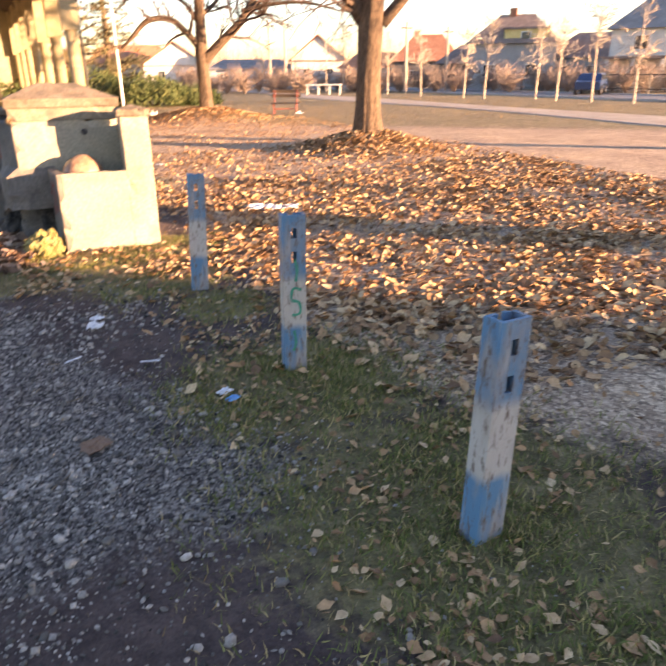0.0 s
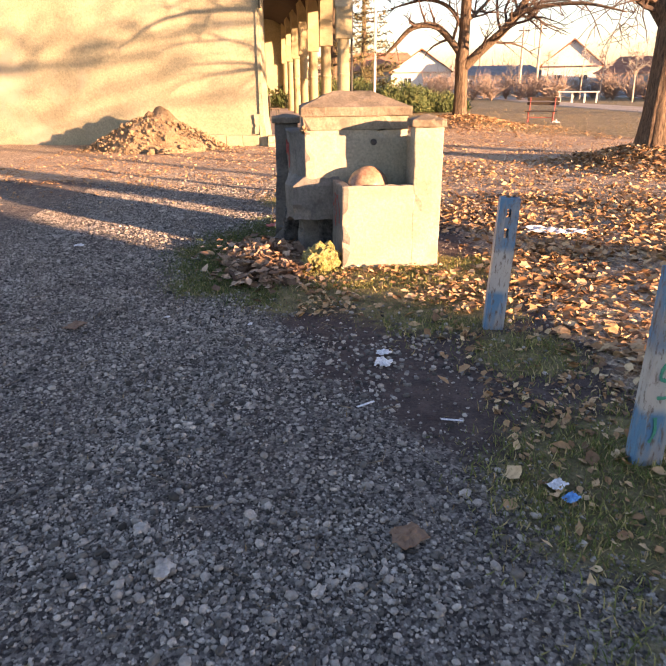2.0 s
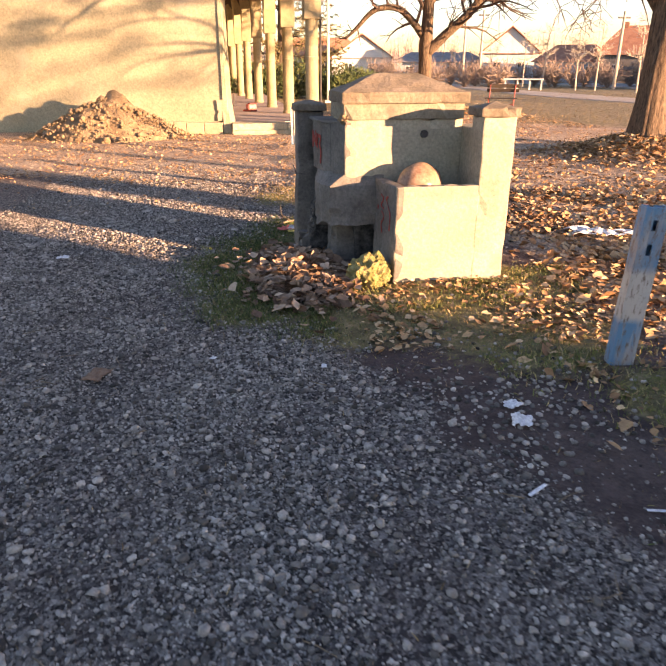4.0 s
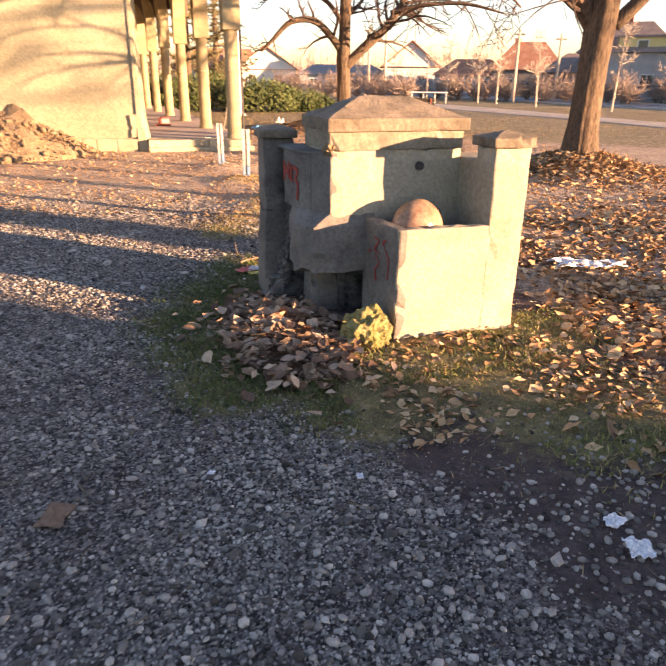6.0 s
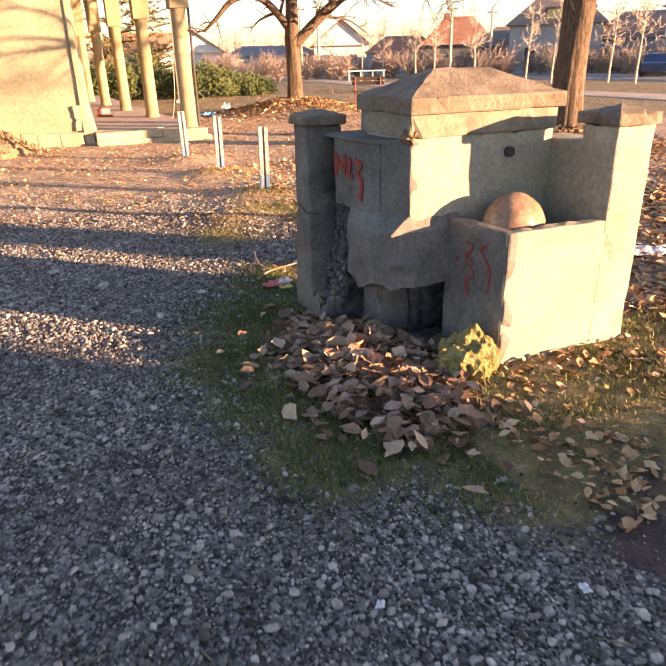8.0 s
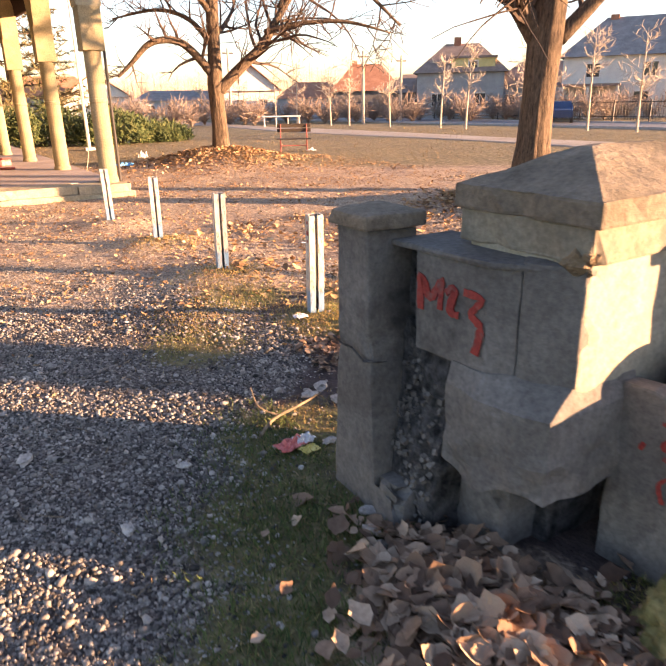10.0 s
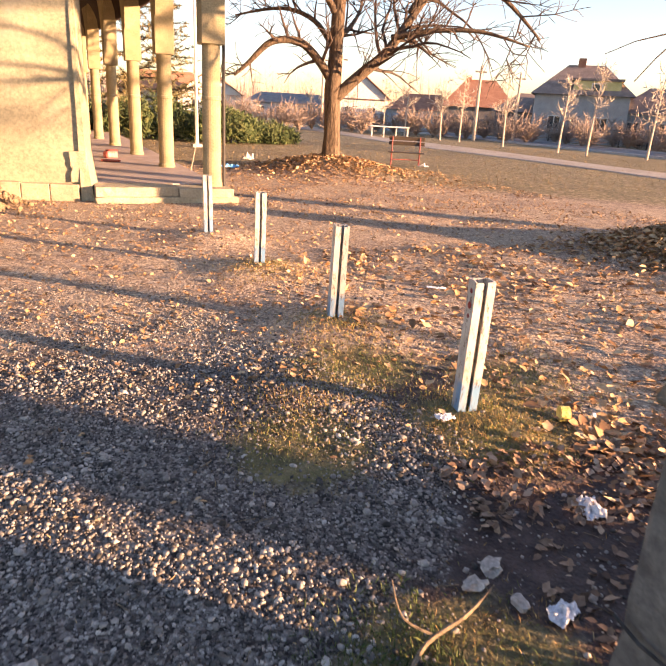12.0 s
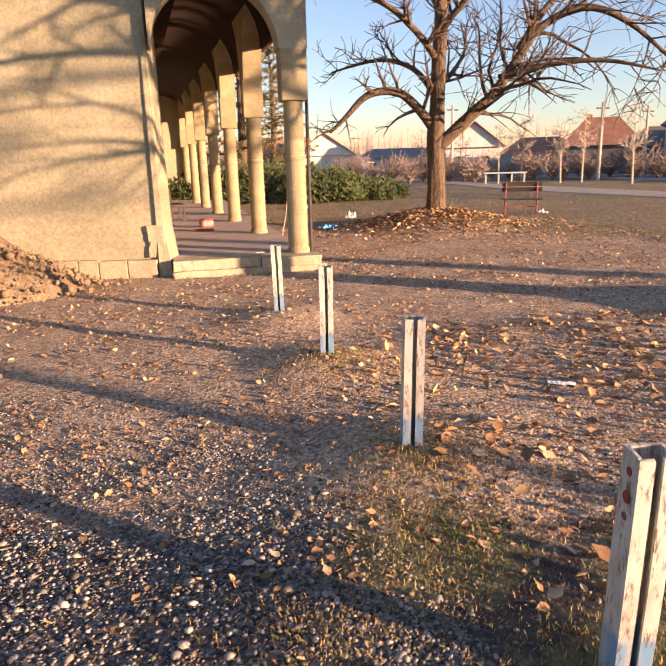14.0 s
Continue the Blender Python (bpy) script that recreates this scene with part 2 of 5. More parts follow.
M_LYEL = grainy("yellow printed carton", (0.60, 0.47, 0.10), (0.72, 0.60, 0.22), 18, 50, 0.5)
M_FOIL = grainy("crumpled foil", (0.50, 0.52, 0.58), (0.70, 0.72, 0.78), 25, 80, 0.25, metal=0.6)


# ---- mesh helpers ----
rng = random.Random(7)
nrng = np.random.default_rng(7)


def mesh_ob(name, verts, faces, material, parent=None, label="", smooth=False):
    me = bpy.data.meshes.new(name)
    me.from_pydata([tuple(v) for v in verts], [], faces)
    me.validate()
    me.materials.append(material)
    if smooth:
        me.polygons.foreach_set("use_smooth", [True] * len(me.polygons))
    ob = new(name, me)
    if parent:
        ob.parent = parent
    if label:
        ob["label"] = label
    return ob


def part(name, bm, material, parent=None, label="", smooth=False):
    me = bpy.data.meshes.new(name)
    bm.normal_update()
    bm.to_mesh(me)
    bm.free()
    me.materials.append(material)
    if smooth:
        me.polygons.foreach_set("use_smooth", [True] * len(me.polygons))
    ob = new(name, me)
    if parent:
        ob.parent = parent
    if label:
        ob["label"] = label
    return ob


def thing(name, label, category, m=None, group="", kind=""):
    ob = new(name)
    if m is not None:
        ob.matrix_world = m
    return tagged(ob, label, category, group, kind)


def box(bm, x0, x1, y0, y1, z0, z1, bevel=0.0, seg=1):
    r = bmesh.ops.create_cube(bm, size=1.0, matrix=Matrix.LocRotScale(((x0 + x1) / 2, (y0 + y1) / 2, (z0 + z1) / 2), None, (x1 - x0, y1 - y0, z1 - z0)))
    if bevel:
        es = list({e for v in r["verts"] for e in v.link_edges})
        bmesh.ops.bevel(bm, geom=es, offset=bevel, segments=seg, affect="EDGES", profile=0.6)
    return bm


def boxes(*rows, bevel=0.0):
    bm = bmesh.new()
    for r in rows:
        box(bm, *r, bevel=bevel)
    return bm


def worn(x0, x1, y0, y1, z0, z1, amp=0.006, cell=0.06, bevel=0.012, chip=0.0):
    """A masonry block with slightly rounded, uneven faces and chipped corners."""
    bm = bmesh.new()
    box(bm, x0, x1, y0, y1, z0, z1, bevel, 2)
    for axis, lo, hi in ((0, x0, x1), (1, y0, y1), (2, z0, z1)):
        k = max(1, min(14, int((hi - lo) / cell)))
        for i in range(1, k):
            co, no = [0, 0, 0], [0, 0, 0]
            co[axis], no[axis] = lo + (hi - lo) * i / k, 1
            bmesh.ops.bisect_plane(bm, geom=bm.verts[:] + bm.edges[:] + bm.faces[:], plane_co=co, plane_no=no)
    c = Vector(((x0 + x1) / 2, (y0 + y1) / 2, (z0 + z1) / 2))
    for v in bm.verts:
        q = v.co * 7.0
        d = Vector((noise.noise(q), noise.noise(q + Vector((9, 3, 1))), noise.noise(q + Vector((4, 8, 6)))))
        v.co += d * amp
        if chip:
            k = sum(1 for a, lo, hi in ((0, x0, x1), (1, y0, y1), (2, z0, z1)) if min(v.co[a] - lo, hi - v.co[a]) < 0.03)
            if k >= 2:
                e = max(0.0, noise.noise(v.co * 11 + Vector((2, 2, 2))) - 0.12)
                v.co += (c - v.co).normalized() * e * chip
    return bm


def tube(points, radii, sides=8, ridge=0.0, seed=0):
    """Verts and faces of a tapered limb through the points."""
    verts, faces = [], []
    pts = [Vector(p) for p in points]
    side = None
    for i, p in enumerate(pts):
        d = (pts[min(i + 1, len(pts) - 1)] - pts[max(i - 1, 0)]).normalized()
        if side is None:
            side = d.orthogonal().normalized()
        side = (side - d * side.dot(d)).normalized()
        up = d.cross(side)
        for k in range(sides):
            a = 2 * math.pi * k / sides
            r = radii[i]
            if ridge:
                r *= 1 + ridge * noise.noise(Vector((math.cos(a) * 5, math.sin(a) * 5, p.z * 0.5 + seed)))
            verts.append(p + (side * math.cos(a) + up * math.sin(a)) * r)
    for i in range(len(pts) - 1):
        for k in range(sides):
            a, b = i * sides + k, i * sides + (k + 1) % sides
            faces.append((a, b, b + sides, a + sides))
    faces.append(tuple(range(len(verts) - sides, len(verts))))
    faces.append(tuple(reversed(range(sides))))
    return verts, faces


class Heap:
    """Collects many small pieces into one mesh."""

    def __init__(self):
        self.v, self.f = [], []

    def add(self, verts, faces):
        k = len(self.v)
        self.v.extend(verts)
        self.f.extend(tuple(i + k for i in f) for f in faces)

    def done(self, name, material, parent=None, label="", smooth=False):
        return mesh_ob(name, self.v, self.f, material, parent, label, smooth)


def spline(pts, per=4):
    """A smooth line through the points."""
    pts = [Vector(p) for p in pts]
    out = []
    for i in range(len(pts) - 1):
        p0, p1, p2, p3 = pts[max(i - 1, 0)], pts[i], pts[i + 1], pts[min(i + 2, len(pts) - 1)]
        for k in range(per):
            t = k / per
            out.append(0.5 * ((2 * p1) + (p2 - p0) * t + (2 * p0 - 5 * p1 + 4 * p2 - p3) * t * t + (3 * p1 - p0 - 3 * p2 + p3) * t ** 3))
    return out + [pts[-1]]


# ---- ground ----
TREE_NEAR, TREE_FORK = (6.35, 6.90), (5.12, 17.8)
POSTS_BLUE = [(1.27, -4.80, 0.83), (1.125, -3.20, 0.87), (0.92, -1.57, 0.87)]
POSTS_WHITE = [(0.38, 3.455, 0.76), (0.295, 5.25, 0.74), (0.18, 7.15, 0.74), (-0.01, 8.96, 0.72)]
EDGE = [(-9, 2.2), (-6, 1.5), (-4.6, 0.9), (-3.3, 0.6), (-2.2, -0.2), (-0.4, -1.0), (0.7, -1.45), (1.6, -0.9), (2.4, -0.35), (3.2, 0.05), (4.2, -0.1), (5.5, -0.4), (7, -1.5), (9, -5)]


def height(x, y):
    z = 0.38 * math.exp(-((x - 6.35) ** 2 + (y - 6.90) ** 2) / 1.3) + 0.46 * math.exp(-((x - 5.12) ** 2 + (y - 17.8) ** 2) / 3.6)
    for px, py, _ in POSTS_WHITE:
        z += 0.085 * math.exp(-((x - px) ** 2 + (y - py + 0.08) ** 2) / 0.30)
    z += 0.03 * math.exp(-((x + 0.75) ** 2 + (y - 0.5) ** 2) / 0.3) + 0.06 * math.exp(-((x + 0.45) ** 2 + (y - 3.95) ** 2) / 0.22)
    if abs(x) < 25 and abs(y) < 40:
        z += 0.018 * noise.noise(Vector((x * 0.8, y * 0.8, 0))) + 0.008 * noise.noise(Vector((x * 3.1, y * 3.1, 5)))
    return z


def smooth01(a, b, x):
    t = min(1.0, max(0.0, (x - a) / (b - a)))
    return t * t * (3 - 2 * t)


def edge_at(y):
    for (a, p), (b, q) in zip(EDGE[:-1], EDGE[1:]):
        if y < b:
            return p + (q - p) * min(1.0, max(0.0, (y - a) / (b - a)))
    return EDGE[-1][1]


def zones(x, y):
    """How much grit, turf and leaf duff lies at a place."""
    e = edge_at(y) + 0.18 * noise.noise(Vector((x * 1.5, y * 1.5, 3)))
    grit = 1 - smooth01(-0.25, 0.35, x - e)
    if y > 3:
        grit *= 1 - 0.75 * smooth01(4.2, 7.5, y + 0.8 * noise.noise(Vector((x * 0.7, y * 0.7, 8))))
    grit *= 0.15 + 0.85 * smooth01(-5.0, -3.6, y + 0.35 * noise.noise(Vector((x * 1.2, y * 1.2, 31))))
    bare = smooth01(0.0, 0.3, noise.noise(Vector((x * 0.55, y * 0.55, 21))))
    grit *= 1 - 0.42 * bare
    turf = 0.0
    for px, py, s in [(1.1, -3.4, 0.7), (1.3, -4.6, 0.8), (1.0, -2.0, 0.35), (0.2, -0.5, 0.55), (0.9, -0.1, 0.5), (-1.25, 0.65, 0.38), (-1.2, 0.15, 0.38), (-1.1, -0.4, 0.35), (-0.95, 1.25, 0.45), (-0.6, 1.85, 0.45), (-0.4, -0.75, 0.5), (0.5, 3.3, 0.5), (0.1, 4.4, 0.5), (0.3, 5.2, 0.35),
                      (0.2, 7.1, 0.3), (-0.6, 3.4, 0.4), (1.2, 4.0, 0.6), (0.6, -1.0, 0.7), (1.5, -5.8, 0.9), (4.5, 3.0, 0.9), (5.0, 6.0, 1.0), (7.5, 5.0, 1.0)]:
        turf = max(turf, math.exp(-((x - px) ** 2 + (y - py) ** 2) / (s * s)))
    far = smooth01(16, 22, y + 0.8 * x)
    turf = max(turf, 0.62 * far)
    duff = smooth01(0.5, 1.4, x - 0.5 * (y < 2)) * smooth01(-3.2, -0.9, x + y * 0.92) * (1 - 0.5 * far)
    duff = max(duff, 0.9 * smooth01(3.2, 5.6, y + 0.35 * x) * (1 - 0.4 * far), math.exp(-((x + 0.8) ** 2 + (y - 0.35) ** 2) / 0.35))
    duff *= 1 - 0.5 * turf
    return grit, turf, duff


def axis_steps(lo, hi, step, reach):
    core = list(np.arange(lo, hi + 1e-6, step))
    out, k = [], step
    a = hi
    while a < reach:
        k *= 1.28
        a += k
        out.append(a)
    left, k, a = [], step, lo
    while a > -reach:
        k *= 1.28
        a -= k
        left.append(a)
    return left[::-1] + core + out


gx, gy = axis_steps(-8, 10, 0.11, 900), axis_steps(-8, 13, 0.11, 900)
gv = [(x, y, height(x, y)) for y in gy for x in gx]
w = len(gx)
gf = [(j * w + i, j * w + i + 1, (j + 1) * w + i + 1, (j + 1) * w + i) for j in range(len(gy) - 1) for i in range(w - 1)]
ground = tagged(mesh_ob("ground", gv, gf, M_GROUND, smooth=True), "grey grit, brown earth, turf and leaf litter in a park", "ground", kind="structure")
za = ground.data.color_attributes.new("zone", "FLOAT_COLOR", "POINT")
za.data.foreach_set("color", [c for x, y, _ in gv for c in (*zones(x, y), 1.0)])

ZT = {}
for (x, y, _), k in zip(gv, range(len(gv))):
    if -8.05 < x < 10.05 and -8.05 < y < 13.05:
        ZT[(round((x + 8) / 0.11), round((y + 8) / 0.11))] = tuple(za.data[k].color[:3])


def zone_at(x, y):
    """The stored ground mix at a place, worked out anew outside the near park."""
    k = (round((x + 8) / 0.11), round((y + 8) / 0.11))
    return ZT[k] if k in ZT else zones(x, y)


FOOTPRINT = [(-0.02, 0.88, -0.02, 0.65), (-0.36, 0.70, 0.45, 0.95), (-0.64, -0.2, 0.96, 1.45)]


def inside_fountain(x, y):
    return any(a - 0.01 < x < b + 0.01 and c - 0.01 < y < d + 0.01 for a, b, c, d in FOOTPRINT)


# ---- fountain ----
fountain = thing("drinking_fountain", "weathered rendered masonry fountain with hipped coping and graffiti", "fountain", pose(0, 0, 0))
BODY = pose(-0.307, 0.452, 0, 0, 0, 2.0)


def placed(ob, m):
    ob.matrix_local = m
    return ob


def prism(plan, z0, z1, amp=0.006, cuts=5, top=None):
    """An upright block over a plan outline, with slightly uneven faces; top gives another outline for its head."""
    bm = bmesh.new()
    lo = [bm.verts.new((x, y, z0)) for x, y in plan]
    hi = [bm.verts.new((x, y, z1)) for x, y in (top or plan)]
    k = len(plan)
    for i in range(k):
        bm.faces.new((lo[i], lo[(i + 1) % k], hi[(i + 1) % k], hi[i]))
    bm.faces.new(lo[::-1])
    bm.faces.new(hi)
    bmesh.ops.recalc_face_normals(bm, faces=bm.faces[:])
    bmesh.ops.bevel(bm, geom=bm.edges[:], offset=0.01, segments=2, affect="EDGES", profile=0.6)
    bmesh.ops.subdivide_edges(bm, edges=[e for e in bm.edges if e.calc_length() > 0.04], cuts=cuts, use_grid_fill=True)
    for v in bm.verts:
        q = v.co * 8
        v.co += Vector((noise.noise(q), noise.noise(q + Vector((9, 3, 1))), noise.noise(q + Vector((4, 8, 6))))) * amp
    return bm


placed(part("body", worn(0, 0.935, 0, 0.50, 0.44, 1.16, 0.006, 0.08, 0.012, 0.05), M_CONC, fountain), BODY)
part("body_foot", worn(-0.385, -0.12, 0.66, 0.93, -0.05, 0.40, 0.02, 0.04, 0.04, 0.12), M_SHADECONC, fountain, "dark hollowed masonry foot")
placed(part("back_foot", worn(0.12, 0.90, 0.14, 0.48, -0.05, 0.46, 0.02, 0.06, 0.02), M_CHARSHADE, fountain, "block painted black as the hollow's shade under the trough"), BODY)
placed(part("cornice", worn(-0.018, 0.935, -0.018, 0.54, 1.15, 1.272, 0.004, 0.07, 0.010, 0.07), M_CORN, fountain), BODY)
bm = worn(-0.035, 0.965, -0.045, 0.565, 1.268, 1.352, 0.005, 0.06, 0.012, 0.05)
placed(part("coping_slab", bm, M_CAPST, fountain, "lichen-stained coping slab"), BODY)
bm = bmesh.new()
a = [(-0.028, -0.038, 1.348), (0.958, -0.038, 1.348), (0.958, 0.558, 1.348), (-0.028, 0.558, 1.348), (0.27, 0.24, 1.478), (0.62, 0.24, 1.478), (0.62, 0.29, 1.478), (0.27, 0.29, 1.478)]
vs = [bm.verts.new(p) for p in a]
for f in ((0, 1, 5, 4), (1, 2, 6, 5), (2, 3, 7, 6), (3, 0, 4, 7), (4, 5, 6, 7), (3, 2, 1, 0)):
    bm.faces.new([vs[i] for i in f])
bmesh.ops.subdivide_edges(bm, edges=bm.edges[:], cuts=7, use_grid_fill=True)
for v in bm.verts:
    v.co.z += 0.008 * noise.noise(v.co * 9) if v.co.z > 1.355 else 0
placed(part("hipped_top", bm, M_CAPST, fountain, "hipped concrete top, brown with lichen"), BODY)
bm = worn(-0.028, 0.022, -0.026, 0.02, 1.105, 1.19, 0.012, 0.02, 0.01, 0.2)
placed(part("broken_corner", bm, M_DIRT, fountain, "brown brick showing in the broken corner"), BODY)
part("front_wall", worn(0, 0.635, 0, 0.085, -0.05, 0.722, 0.004, 0.07, 0.01, 0.03), M_CONC, fountain)
placed(part("side_wall", worn(-0.08, 0.0, 0, 0.48, -0.05, 0.722, 0.005, 0.06, 0.012, 0.05), M_SHADECONC, fountain, "grimy basin side darkened as in shade, with red marks"), pose(0.082, 0.004, 0, 0, 0, 8.4))
part("basin_floor", worn(0.04, 0.66, 0.07, 0.47, -0.05, 0.50, 0.006, 0.1), M_CHARSHADE, fountain, "near-black basin floor")
part("right_pillar", worn(0.612, 0.858, -0.003, 0.24, -0.05, 1.20, 0.004, 0.07, 0.012, 0.05), M_CONC, fountain)
part("right_wing", worn(0.622, 0.845, 0.22, 0.66, 0.45, 1.10, 0.005, 0.08, 0.012), M_CONC, fountain)
part("right_wing_foot", worn(0.66, 0.84, 0.22, 0.46, -0.05, 0.46, 0.005, 0.08, 0.012), M_CONC, fountain)


def cap_mesh(x0, x1, y0, y1, z0, z1, peak):
    bm = worn(x0, x1, y0, y1, z0, z1, 0.005, 0.05, 0.012, 0.06)
    cx, cy = (x0 + x1) / 2, (y0 + y1) / 2
    for v in bm.verts:
        if v.co.z > z1 - 0.02:
            k = 1 - max(abs(v.co.x - cx) / (x1 - x0), abs(v.co.y - cy) / (y1 - y0)) * 2
            v.co.z += peak * max(0, k)
    return bm


part("right_cap", cap_mesh(0.58, 0.885, -0.03, 0.27, 1.195, 1.255, 0.04), M_CAPST, fountain, "stained coping on the pillar")
bm = worn(-0.607, -0.375, 1.205, 1.43, -0.05, 1.185, 0.006, 0.06, 0.015, 0.06)
for v in bm.verts:
    k = smooth01(0.95, 0.0, v.co.z) if v.co.z < 0.95 else 0
    v.co.x -= 0.03 * k * (v.co.x < -0.5)
    v.co.y -= 0.09 * k * (v.co.y < 1.28)
    v.co.x += 0.012 * (v.co.x < -0.5) * (0.62 < v.co.z < 0.72)
part("left_pillar", bm, M_SHADECONC, fountain, "cracked flared pillar")
part("left_cap", cap_mesh(-0.635, -0.352, 1.175, 1.455, 1.175, 1.232, 0.04), M_CAPST, fountain, "stained coping on the pillar")
v, f = tube([(-0.632, 1.43, 0.70), (-0.630, 1.36, 0.685), (-0.628, 1.29, 0.69), (-0.622, 1.21, 0.655), (-0.60, 1.165, 0.66), (-0.54, 1.165, 0.65)], [0.004, 0.005, 0.004, 0.006, 0.004, 0.002], 5)
mesh_ob("crack", v, f, M_CHARSHADE, fountain, "dark crack round the pillar")
# slanting wall from the body's corner to the graffiti wall, and the near-black gap by the pillar
part("slanting_wall", prism([(-0.309, 0.455), (-0.395, 0.63), (-0.24, 0.75), (-0.10, 0.60), (-0.10, 0.47)], 0.44, 1.142), M_SHADECONC, fountain)
part("left_wing", prism([(-0.395, 0.632), (-0.452, 0.72), (-0.487, 1.06), (-0.18, 1.06), (-0.18, 0.75), (-0.25, 0.70)], 0.735, 1.118), M_SHADECONC, fountain, "grey wall with faded graffiti")
part("recess_wall", worn(-0.40, -0.20, 1.055, 1.22, -0.05, 1.10, 0.01, 0.05, 0.012), M_CHARSHADE, fountain, "near-black recess beside the pillar")
part("ledge", prism([(-0.33, 0.52), (-0.462, 0.715), (-0.497, 1.065), (-0.50, 1.21), (-0.20, 1.21), (-0.16, 0.60)], 1.112, 1.135, 0.004, 3), M_SHADECONC, fountain, "weathered concrete ledge")
bm = worn(-0.53, -0.25, 0.86, 1.24, -0.05, 0.80, 0.03, 0.03, 0.02, 0.2)
for v in bm.verts:
    v.co.x += (0.10 * smooth01(0.2, 0.78, v.co.z) + 0.03 * noise.noise(v.co * 22)) * (v.co.x < -0.36)
part("burnt_core", bm, M_CHARSHADE, fountain, "soot-blackened broken rubble core")
rub = Heap()
for k in range(240):
    y0, z0 = rng.uniform(0.88, 1.16), rng.uniform(0.03, 0.70) ** 1.1
    c = Vector((-0.535 + 0.10 * smooth01(0.2, 0.78, z0) + rng.uniform(-0.01, 0.02), y0, z0))
    s = rng.uniform(0.003, 0.012)
    q = Euler((rng.random() * 6, rng.random() * 6, 0)).to_matrix()
    rub.add([c + q @ Vector((a * s, b * s * 0.8, d * s)) for a in (-1, 1) for b in (-1, 1) for d in (-1, 1)], [(0, 1, 3, 2), (4, 6, 7, 5), (0, 4, 5, 1), (2, 3, 7, 6), (0, 2, 6, 4), (1, 5, 7, 3)])
rub.done("rubble", M_SHADECONC, fountain, "grey stone chips in the burnt core")["kind"] = "stuff"
part("left_foot", worn(-0.635, -0.50, 0.96, 1.30, -0.05, 0.17, 0.018, 0.04, 0.03, 0.2), M_SHADECONC, fountain)
bm = bmesh.new()
plan = [(0.0, 0.44), (-0.26, 0.428), (-0.425, 0.437), (-0.475, 0.55), (-0.50, 0.70), (-0.495, 0.86), (-0.30, 0.95), (0.0, 0.80)]
lid = [(0.0, 0.46), (-0.22, 0.458), (-0.312, 0.46), (-0.385, 0.60), (-0.455, 0.715), (-0.475, 0.86), (-0.30, 0.93), (0.0, 0.80)]
rings = [[bm.verts.new((x, y, z + (0.06 * noise.noise(Vector((x * 9, y * 9, 0))) if z < 0.40 else 0))) for x, y in row] for row, z in ((plan, 0.36), (plan, 0.50), (plan, 0.665), (lid, 0.745))]
for p, q in zip(rings[:-1], rings[1:]):
    for i in range(8):
        bm.faces.new((p[i], p[(i + 1) % 8], q[(i + 1) % 8], q[i]))
bm.faces.new(rings[0][::-1])
bm.faces.new(rings[-1])
bmesh.ops.recalc_face_normals(bm, faces=bm.faces[:])
bmesh.ops.subdivide_edges(bm, edges=bm.edges[:], cuts=4, use_grid_fill=True)
for v in bm.verts:
    q = v.co * 9
    v.co += Vector((noise.noise(q), noise.noise(q + Vector((3, 1, 7))), noise.noise(q + Vector((8, 2, 5))))) * (0.008 if v.co.z > 0.5 else 0.025)
part("broken_trough", bm, M_SHADECONC, fountain, "broken stone trough left hanging")
part("cavity_back", worn(-0.24, 0.0, 0.80, 0.95, -0.05, 0.45, 0.02, 0.06), M_CHARSHADE, fountain, "block blackened for cavity shade under the trough")
bm = bmesh.new()
bmesh.ops.create_cone(bm, cap_ends=True, segments=16, radius1=0.028, radius2=0.028, depth=0.03, matrix=pose(0.315, 0.462, 1.045, 90))
part("spout_pipe", bm, M_IRON, fountain, "dark disc for the round spout hole")


def on_wing(a, z):
    y = 1.05 - 1.22 * a
    return (-0.4905 + (1.06 - y) * 0.103, y, z)


def flat_strokes(name, rows, material, parent, to, width, thin, label=""):
    """Sprayed ribbons lying on a face: to(a, z) gives the place, thin the outward step."""
    for line in rows:
        pts = [p.xy for p in spline([(a, z, 0) for a, z in line], 5)]
        verts, faces = [], []
        for i, p in enumerate(pts):
            d = (pts[min(i + 1, len(pts) - 1)] - pts[max(i - 1, 0)]).normalized()
            s = d.orthogonal() * width * (0.65 + 0.6 * rng.random())
            for q in (p + s, p - s):
                verts += [Vector(to(*q)), Vector(to(*q)) + Vector(thin)]
            if i:
                k = 4 * i
                faces += [(k - 3, k - 1, k + 3, k + 1), (k - 4, k - 3, k + 1, k), (k - 1, k - 2, k + 2, k + 3)]
        mesh_ob(name, verts, faces, material, parent, label)


flat_strokes("red_stroke", [[(0.02, 0.90), (0.02, 1.03), (0.06, 0.95), (0.10, 1.03), (0.10, 0.92)], [(0.12, 0.99), (0.155, 1.01), (0.14, 0.93), (0.175, 0.92)], [(0.19, 1.01), (0.255, 1.0), (0.22, 0.94), (0.255, 0.90), (0.24, 0.80)]],
             M_RED, fountain, on_wing, 0.013, (-0.004, 0, 0))


def on_side(a, z):
    c, s = math.cos(radians(8.4)), math.sin(radians(8.4))
    return (0.082 - 0.0845 * c - s * a, 0.004 - 0.0845 * s + c * a, z)


flat_strokes("red_mark", [[(0.31, 0.62), (0.25, 0.60), (0.30, 0.54), (0.24, 0.52)], [(0.29, 0.50), (0.24, 0.46), (0.29, 0.40), (0.27, 0.33)], [(0.15, 0.63), (0.19, 0.60), (0.14, 0.54), (0.11, 0.50), (0.12, 0.38)], [(0.36, 0.53), (0.37, 0.50)]],
